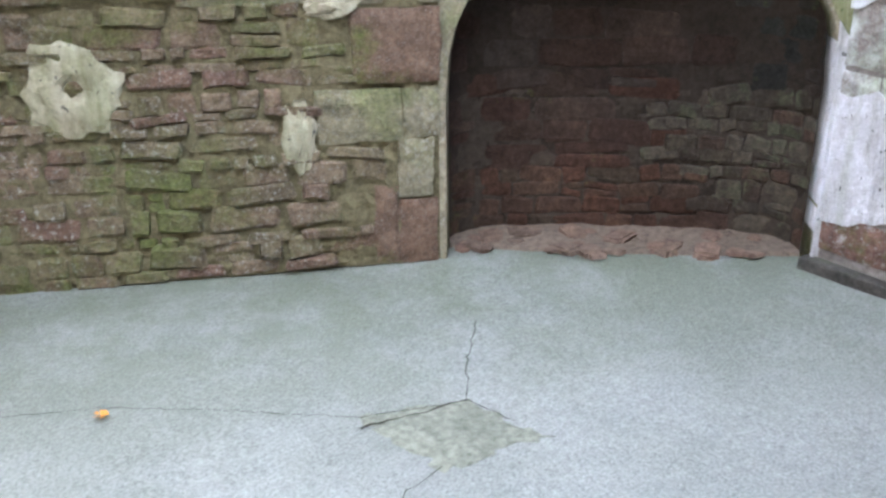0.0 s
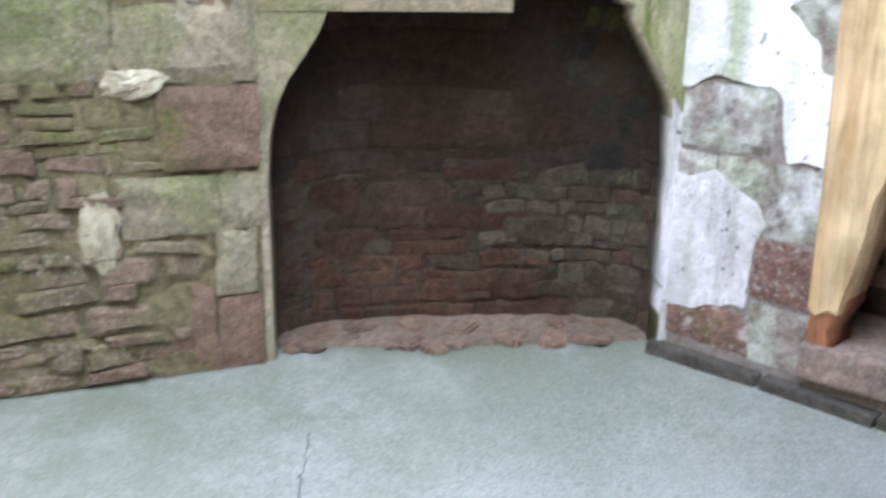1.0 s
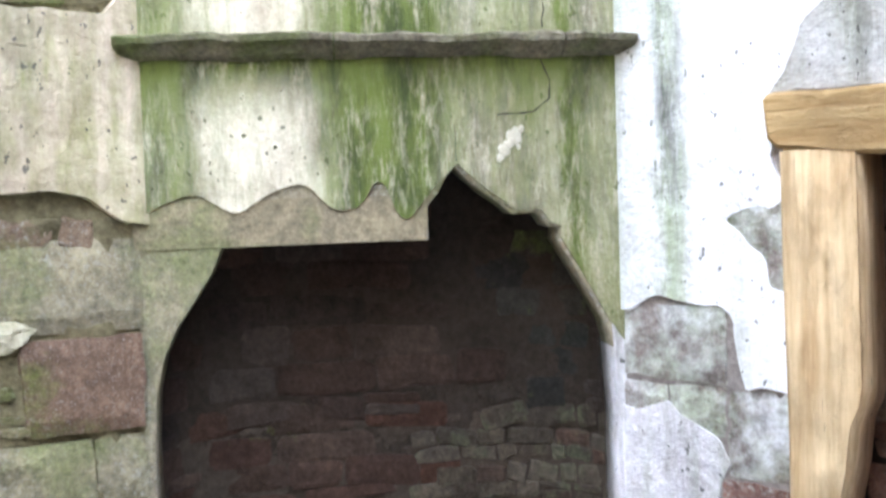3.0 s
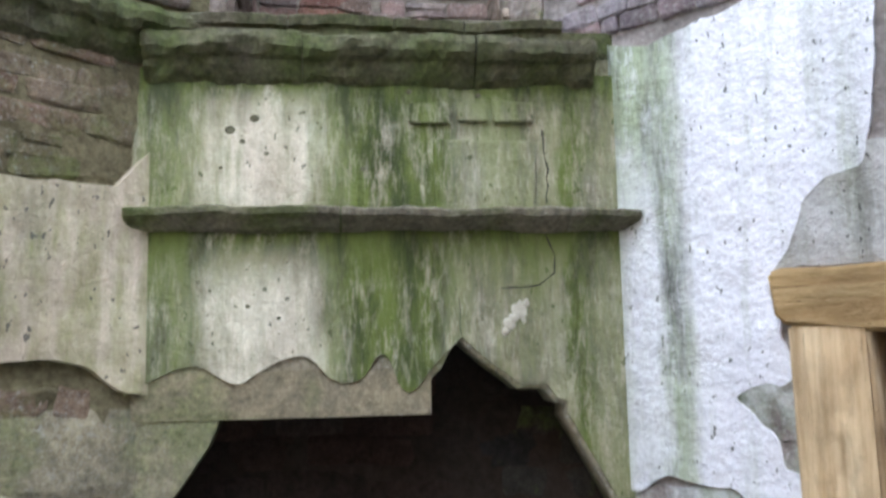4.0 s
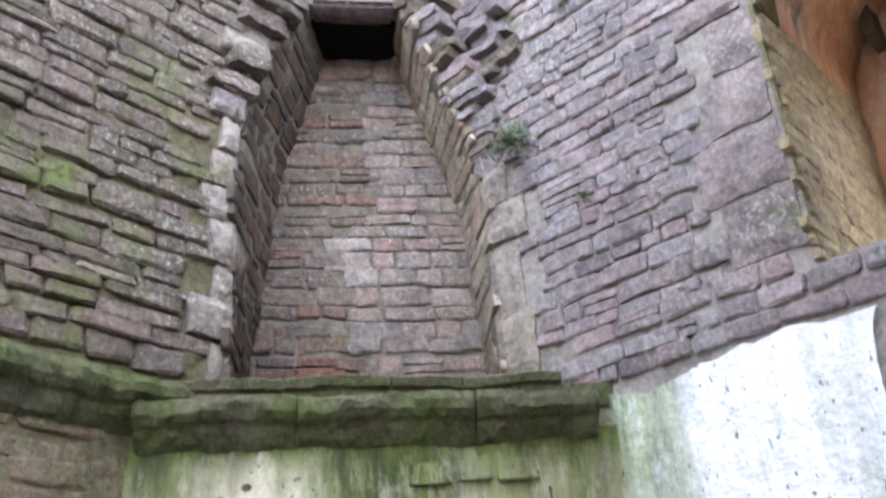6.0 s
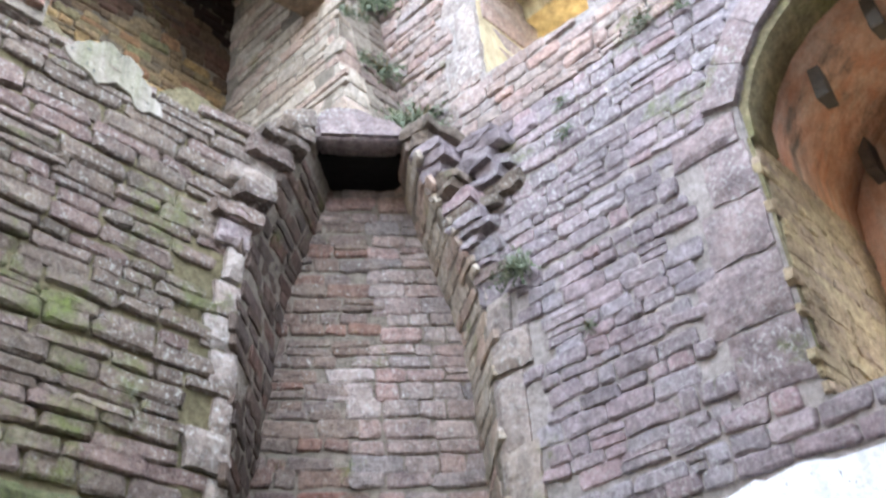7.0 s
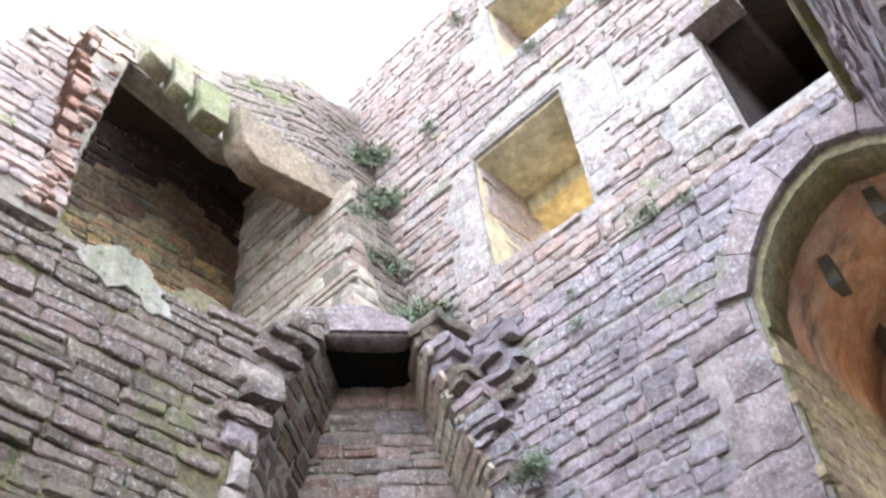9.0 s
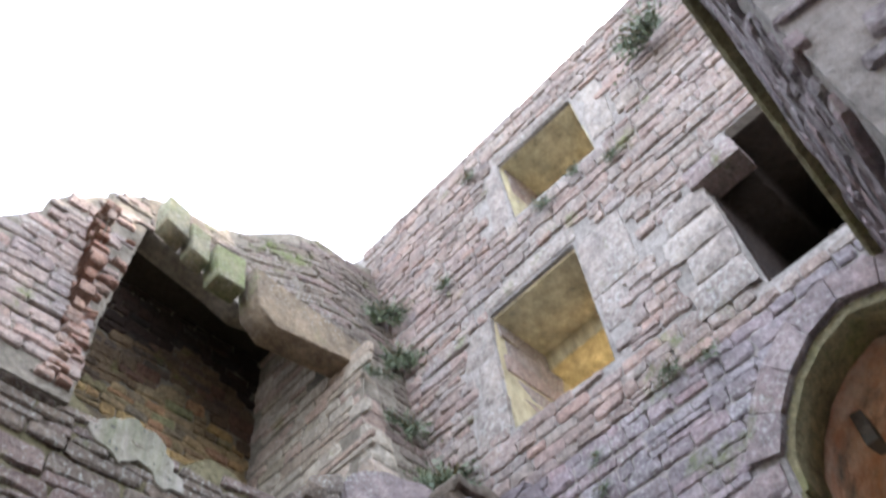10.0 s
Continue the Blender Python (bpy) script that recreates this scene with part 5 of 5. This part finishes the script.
z = 3.9
while z < 4.74:
    front = CHEEK_L.line(CHEEK_L.front, z)
    tall = r.uniform(0.06, 0.105)
    deep = r.uniform(-0.01, 0.05) + (0.05 if z > 4.05 else 0.0) * (r.random() < 0.6)
    wide = r.uniform(0.13, 0.26)
    part("jamb_stone", rough_block((front.x - 0.02 + r.uniform(-0.015, 0.02), front.y - 0.12, z), (front.x + wide, front.y + deep, z + tall - 0.006), z * 7), (M_BROWN[0], M_QUOIN, M_BROWN[0])[r.randrange(3)], flue)
    z += tall
z = 3.78
while z < 4.78:
    front = CHEEK_R.line(CHEEK_R.front, z)
    tall = r.uniform(0.04, 0.075)
    y0, reach = front.y - 0.012, r.uniform(0.12, 0.24) * (1.0 if 4.1 < z < 4.6 else 0.6)
    while y0 < front.y + reach:
        long = r.uniform(0.11, 0.26)
        taper = max(0.0, 1 - (y0 - front.y) / 0.3)
        lift = r.uniform(-0.004, 0.004)
        part("jamb_stone", rough_block((-0.08, y0, z + lift), (front.x * taper + r.uniform(0.008, 0.026), y0 + long - 0.004, z + lift + tall), z * 5 + y0 * 9), (M_GREY[0], M_BROWN[0], M_GREY[0])[r.randrange(3)], flue)
        y0 += long
    z += tall

# ---- timber frame of the lower window ----
frame_top = structure(new("window_1"), "weathered pale oak window frame, rotten at its foot", "window frame")
post = [(1.652, 0.36), (1.69, 0.34), (1.73, 0.37), (1.77, 0.36), (1.79, 0.46), (1.81, 0.55), (1.83, 0.66), (1.845, 0.8), (1.87, 0.86), (1.88, 0.92), (1.875, 1.3), (1.87, 1.63), (1.635, 1.63), (1.64, 1.2), (1.65, 0.8)]
b = slab(FACE_R, post, [], -0.16, 0.05)
bmesh.ops.bevel(b, geom=[e for e in b.edges if e.is_manifold and e.calc_face_angle(0) > 0.9], offset=0.01, segments=2, affect="EDGES")
part("post", b, M_TIMBER_Z, frame_top)
b = slab(FACE_R, [(1.65, 0.225), (1.76, 0.225), (1.74, 0.29), (1.79, 0.4), (1.77, 0.46), (1.7, 0.4), (1.66, 0.42)], [], -0.15, 0.035)
bmesh.ops.bevel(b, geom=[e for e in b.edges if e.is_manifold and e.calc_face_angle(0) > 0.9], offset=0.012, segments=2, affect="EDGES")
part("rotten_foot", b, timber("rotten_oak", (0.45, 0.2, 0.1), (0.2, 0.08, 0.05), "z"), frame_top, "red-brown rotten foot of the post")
b = slab(FACE_R, [(1.6, 1.66), (1.63, 1.63), (1.86, 1.6), (2.9, 1.59), (2.9, 1.82), (2.2, 1.8), (1.8, 1.79), (1.63, 1.8), (1.585, 1.79)], [], -0.16, 0.056)
bmesh.ops.bevel(b, geom=[e for e in b.edges if e.is_manifold and e.calc_face_angle(0) > 0.9], offset=0.01, segments=2, affect="EDGES")
part("head", b, M_TIMBER_Y, frame_top)
b = bmesh.new()
block(b, FACE_R, 1.64, 2.9, 0.1, 0.235, -0.5, 0.04, random.Random(3), 0.01, 0.015)
structure(mesh_object("window_sill", b, M_PINK[0]), "worn pink stone sill under the timber frame", "sill")
b = bmesh.new()
FACE_DB = Face((-0.42, 0), (0, 1), (1, 0))
block(b, FACE_DB, 1.4, 3.0, 0.1, 2.0, -0.2, 0.0, bevel=0)
door_back = structure(mesh_object("wall_recess", b, M_MORTAR_RED), "red-brown rubble inside the window recess", "wall")
rubble(FACE_DB, 1.66, 2.8, 0.23, 1.8, lambda u, v: True, door_back, M_BRICK, "red rubble stones", 71, near=(0, 1.8, 0.6), h=(0.1, 0.16), w=(0.16, 0.34), parts=60)

# kerb and hearth
b = bmesh.new()
K = random.Random(4)
M_KERB = stone("kerb_stone", [(0.1, 0.1, 0.095), (0.13, 0.125, 0.12)], "object", moss=0.3, moss_colour=(0.09, 0.1, 0.06))
kerb = structure(new("kerb"), "dark worn stone kerb at the wall's foot", "kerb")
for a, c in ((1.0, 1.5), (1.51, 1.95), (1.96, 2.6), (2.61, 3.4)):
    b = bmesh.new()
    block(b, FACE_R, a, c, -0.02, 0.05, -0.05, 0.07, K, 0.008, 0.015)
    part("kerb_stone", b, M_KERB, kerb)
b = bmesh.new()
lines = []
for i in range(45):
    u = 0.02 + 1.6 * i / 44
    front = -0.13 + 0.05 * math.sin(i / 44 * math.pi) + 0.012 * noise.noise(Vector((u * 9, 0, 0)))
    line = []
    for j in range(15):
        d = -DEPTH - 0.04 + (front + DEPTH + 0.04) * j / 14
        q = FACE_F.at(u, 0, d)
        z = 0.016 + 0.012 * noise.noise(Vector((q.x * 9, q.y * 9, 2))) + 0.006 * noise.noise(Vector((q.x * 27, q.y * 27, 5))) if j < 14 else -0.02
        line.append(b.verts.new((q.x, q.y, z + 0.012 * (1 - j / 14))))
    lines.append(line)
for s, t in zip(lines, lines[1:]):
    for j in range(14):
        b.faces.new((s[j], s[j + 1], t[j + 1], t[j]))
bmesh.ops.recalc_face_normals(b, faces=b.faces)
structure(mesh_object("hearth", b, mortar("hearth_dirt", (0.22, 0.17, 0.14), 0.5)), "low uneven hearth of red-brown crumbled brick", "hearth")
M_HEARTH_BIT = stone("hearth_fragment", [(0.26, 0.17, 0.13), (0.22, 0.17, 0.14), (0.3, 0.2, 0.16)], "object")
for k in range(26):
    s = K.uniform(0.05, 0.12)
    q = FACE_F.at(K.uniform(0.1, 1.5), 0, -DEPTH + K.uniform(0.02, 0.34))
    b = bmesh.new()
    bmesh.ops.create_cube(b, size=1.0)
    bmesh.ops.bevel(b, geom=b.edges[:], offset=0.16, segments=2, affect="EDGES")
    for v in b.verts:
        v.co *= 1 + 0.25 * noise.noise(v.co * 2 + Vector((k, 0, 0)))
    b.transform(pose(q.x, q.y, 0.018, K.uniform(-6, 6), K.uniform(-6, 6), K.uniform(0, 180)) @ Matrix.Diagonal((s * 1.4, s, s * 0.3, 1)))
    tagged(mesh_object("brick_fragment", b, M_HEARTH_BIT), "broken red-brown brick piece lying on the hearth", "brick", "rubble on the hearth")

# patched slab and cracks in the floor
PATCH = [(2.22, 0.95), (1.88, 1.06), (1.8, 1.38), (2.17, 1.33)]
b = slab(Face((0, 0), (1, 0), (0, 1)), ragged(PATCH, prng, 0.03, 0.022), [], 0, 0.02)
for v in b.verts:
    q = Vector((v.co.x, v.co.z, 0))
    v.co = q + Vector((0, 0, 0.012 * noise.noise(q * 0.9) + 0.004 * noise.noise(q * 5) + v.co.y * 0.2 - 0.001))
structure(mesh_object("floor_patch", b, mortar("patch_concrete", (0.27, 0.285, 0.245), 0.5)), "greenish concrete patch let into the floor", "patch")
M_CRACK = mortar("crack_dirt", (0.06, 0.058, 0.05))


def crack(pts, width, seed, shake=0.012):
    r = random.Random(seed)
    line = ragged(pts, r, 0.03, shake, closed=False) + [pts[-1]]
    b = bmesh.new()
    last = None
    for k, (x, y) in enumerate(line):
        nx, ny = line[min(k + 1, len(line) - 1)], line[max(k - 1, 0)]
        d = Vector((nx[0] - ny[0], nx[1] - ny[1])).normalized()
        w = width * r.uniform(0.3, 1.0)
        z = 0.012 * noise.noise(Vector((x, y, 0)) * 0.9) + 0.004 * noise.noise(Vector((x, y, 0)) * 5) + 0.004
        pair_v = [b.verts.new((x - d.y * w, y + d.x * w, z)), b.verts.new((x + d.y * w, y - d.x * w, z))]
        if last:
            b.faces.new((last[0], last[1], pair_v[1], pair_v[0]))
        last = pair_v
    return b


def wall_crack(face, pts, width, seed, d):
    flat = crack(pts, width, seed, 0.004)
    for v in flat.verts:
        v.co = face.at(v.co.x, v.co.y, d)
    return flat


for n, (pts, w) in enumerate((([(1.37, 2.08), (1.375, 2.2), (1.36, 2.34)], 0.005), ([(1.36, 1.98), (1.39, 1.9), (1.385, 1.84), (1.33, 1.8), (1.2, 1.79)], 0.005), ([(1.06, 1.64), (1.055, 1.76)], 0.003))):
    part("crack", wall_crack(FACE_F, pts, w * 0.7, 40 + n, 0.0135), M_CRACK, breast, "dark crack in the plaster")
for n, (pts, w) in enumerate((([(2.22, 0.95), (1.88, 1.06), (1.72, 0.84), (1.5, 0.6)], 0.005), ([(2.22, 0.95), (2.45, 0.76), (2.85, 0.42), (3.3, 0.2)], 0.004), ([(2.25, 1.0), (2.1, 1.03), (1.88, 1.06)], 0.012), ([(1.88, 1.06), (1.83, 1.25)], 0.006), ([(2.17, 1.33), (2.31, 1.36), (2.6, 1.6)], 0.004))):
    structure(mesh_object("floor_crack", crack(pts, w * 0.5, n, 0.007), M_CRACK), "fine dark crack in the concrete floor", "crack")
b = bmesh.new()
for k in range(5):
    a0, a1 = k * 1.2, k * 1.2 + 0.9
    b.faces.new([b.verts.new((2.9, 0.47, 0.016)), b.verts.new((2.9 + 0.03 * math.cos(a0), 0.47 + 0.03 * math.sin(a0), 0.02)), b.verts.new((2.9 + 0.022 * math.cos(a1), 0.47 + 0.022 * math.sin(a1), 0.024))])
m_leaf, t, p = nodes_of("dry_leaf")
link(t, mix(t, ramp(t, noise_tex(t, 60), 0.3, 0.7), (0.6, 0.3, 0.05), (0.45, 0.18, 0.04)), p.inputs["Base Color"])
tagged(mesh_object("fallen_leaf", b, m_leaf), "small dry orange leaf lying on the concrete", "leaf")

# pale lumps of lime and the socket on the mossy wall
M_LUMP = plaster("lime_lump", (0.46, 0.43, 0.34), (0.34, 0.3, 0.22), (0.18, 0.2, 0.09), 0.9, 0.4)
for x, v, w_, h_, name, label in ((1.8, 0.6, 0.12, 0.28, "lime_lump", "pale splash of lime on the mossy wall"), (1.66, 1.13, 0.17, 0.1, "lime_lump", "pale lump of lime on the mossy wall"), (2.58, 0.84, 0.3, 0.34, "lime_socket", "pale lime patch round a hollow socket")):
    b = bmesh.new()
    bmesh.ops.create_icosphere(b, subdivisions=4, radius=0.5)
    for q in b.verts:
        c = q.co.copy()
        k = 1 + 0.42 * noise.noise(c * 2.4 + Vector((x * 5, 0, v * 7))) + 0.25 * noise.noise(c * 6) + 0.12 * noise.noise(c * 15)
        dent = 0.0
        if name == "lime_socket":
            dent = 0.06 * math.exp(-((c.x + 0.0) ** 2 + (c.z) ** 2) / 0.02)
        q.co = FACE_L.at(x + c.x * k * w_, v + c.z * k * h_, 0.02 + max(0, c.y) * 0.07 * k - dent)
    part(name, b, M_LUMP, wall_l, label)
for u, v, s in ((1.26, 1.715, 0.05), (1.225, 1.67, 0.04), (1.24, 1.69, 0.03), (1.285, 1.74, 0.022), (1.21, 1.645, 0.024), (1.275, 1.68, 0.016)):
    b = bmesh.new()
    bmesh.ops.create_icosphere(b, subdivisions=3, radius=0.5)
    for q in b.verts:
        c = q.co.copy()
        k = 1 + 0.5 * noise.noise(c * 4 + Vector((u * 5, 0, v * 7)))
        q.co = FACE_F.at(u + c.x * k * s, v + c.z * k * s * 1.2, 0.012 + max(0, c.y) * 0.012)
    part("lime_spot", b, plaster("lime_spot", (0.6, 0.58, 0.5), (0.5, 0.47, 0.38), (0.3, 0.32, 0.2), 0.5, 0.3), breast, "small white lime spot")

# ---- plants rooted in the joints ----


def leaf_green():
    m, t, p = nodes_of("fern_leaf")
    rnd = t.nodes.new("ShaderNodeNewGeometry").outputs["Random Per Island"]
    col = mix(t, rnd, (0.04, 0.06, 0.028), (0.12, 0.14, 0.075))
    link(t, col, p.inputs["Base Color"])
    p.inputs["Roughness"].default_value = 0.55
    return m


M_LEAF = leaf_green()
M_DRY = mortar("dry_stems", (0.25, 0.2, 0.1))


def plant(where, normal, size, seed, count=70, label="dark green fern tuft growing from a wall joint"):
    r = random.Random(seed)
    n = Vector(normal).normalized()
    side = n.cross(Vector((0, 0, 1)))
    b = bmesh.new()
    for k in range(count):
        ang = r.uniform(-1.5, 1.5)
        reach = size * r.uniform(0.35, 1.0)
        d = (n * r.uniform(0.3, 0.9) + side * math.sin(ang) + Vector((0, 0, r.uniform(-0.6, 0.7)))).normalized()
        base = Vector(where) + side * r.uniform(-0.25, 0.25) * size + Vector((0, 0, r.uniform(-0.25, 0.25) * size))
        for j in range(7):
            f = (j + 1) / 7
            c = base + d * reach * f + Vector((0, 0, -0.45 * reach * f * f))
            lw = size * 0.06 * r.uniform(0.6, 1.4)
            a = Vector((r.uniform(-1, 1), r.uniform(-1, 1), r.uniform(-1, 1))).normalized()
            e = a.cross(d).normalized()
            vs = [b.verts.new(c - a * lw), b.verts.new(c + e * lw * 0.5), b.verts.new(c + a * lw), b.verts.new(c - e * lw * 0.5)]
            b.faces.new(vs)
    top = new("wall_plant")
    part("leaves", b, M_LEAF, top)
    st = bmesh.new()
    for k in range(14):
        d = (n + side * r.uniform(-0.8, 0.8) + Vector((0, 0, r.uniform(-0.4, 0.5)))).normalized() * size * 0.6
        o = Vector(where)
        w = size * 0.015
        for q in (side, Vector((0, 0, 1))):
            st.faces.new([st.verts.new(o - q * w), st.verts.new(o + q * w), st.verts.new(o + d + q * w * 0.4), st.verts.new(o + d - q * w * 0.4)])
    part("stalk_tuft", st, M_DRY, top)
    return tagged(top, label, "plant", "plants on the walls")


for n, (where, normal, size, count) in enumerate((
        ((0.03, 1.08, 3.44), (1, 0, 0), 0.07, 50), ((0.03, 1.12, 4.4), (1, 0, 0), 0.08, 50), ((0.03, 1.13, 4.58), (1, 0, 0), 0.08, 40),
        ((0.06, 0.8, 3.84), (1, 0, -0.2), 0.15, 130), ((0.04, 1.6, 4.72), (1, 0, 0), 0.11, 60), ((0.04, 1.78, 4.66), (1, 0, 0), 0.1, 50),
        ((0.05, 0.28, 5.0), (1, 1, 0.2), 0.24, 170), ((0.16, 0.24, 4.95), (0, 1, 0), 0.12, 80), ((0.4, 0.1, 5.75), (0, 1, 0), 0.1, 70), ((0.3, 0.12, 5.45), (0, 1, 0), 0.1, 60),
        ((0.06, -0.02, 6.2), (1, 1, 0), 0.22, 150), ((0.08, -0.1, 6.7), (1, 1, 0), 0.22, 150), ((0.1, 0.08, 5.5), (1, 1, 0), 0.18, 110), ((0.04, 0.42, 6.55), (1, 0, 0), 0.12, 60), ((0.2, 0.0, 5.95), (0.3, 1, 0), 0.1, 60),
        ((0.03, 0.75, 7.45), (1, 0, 0), 0.12, 60), ((0.03, 1.25, 6.5), (1, 0, 0), 0.12, 60), ((0.03, 1.5, 6.55), (1, 0, 0), 0.1, 50), ((0.03, 1.75, 6.4), (1, 0, 0), 0.1, 50), ((0.08, 2.3, 7.1), (1, -0.3, 0.3), 0.3, 120))):
    plant(where, normal, size, 100 + n, count)

lay_all()
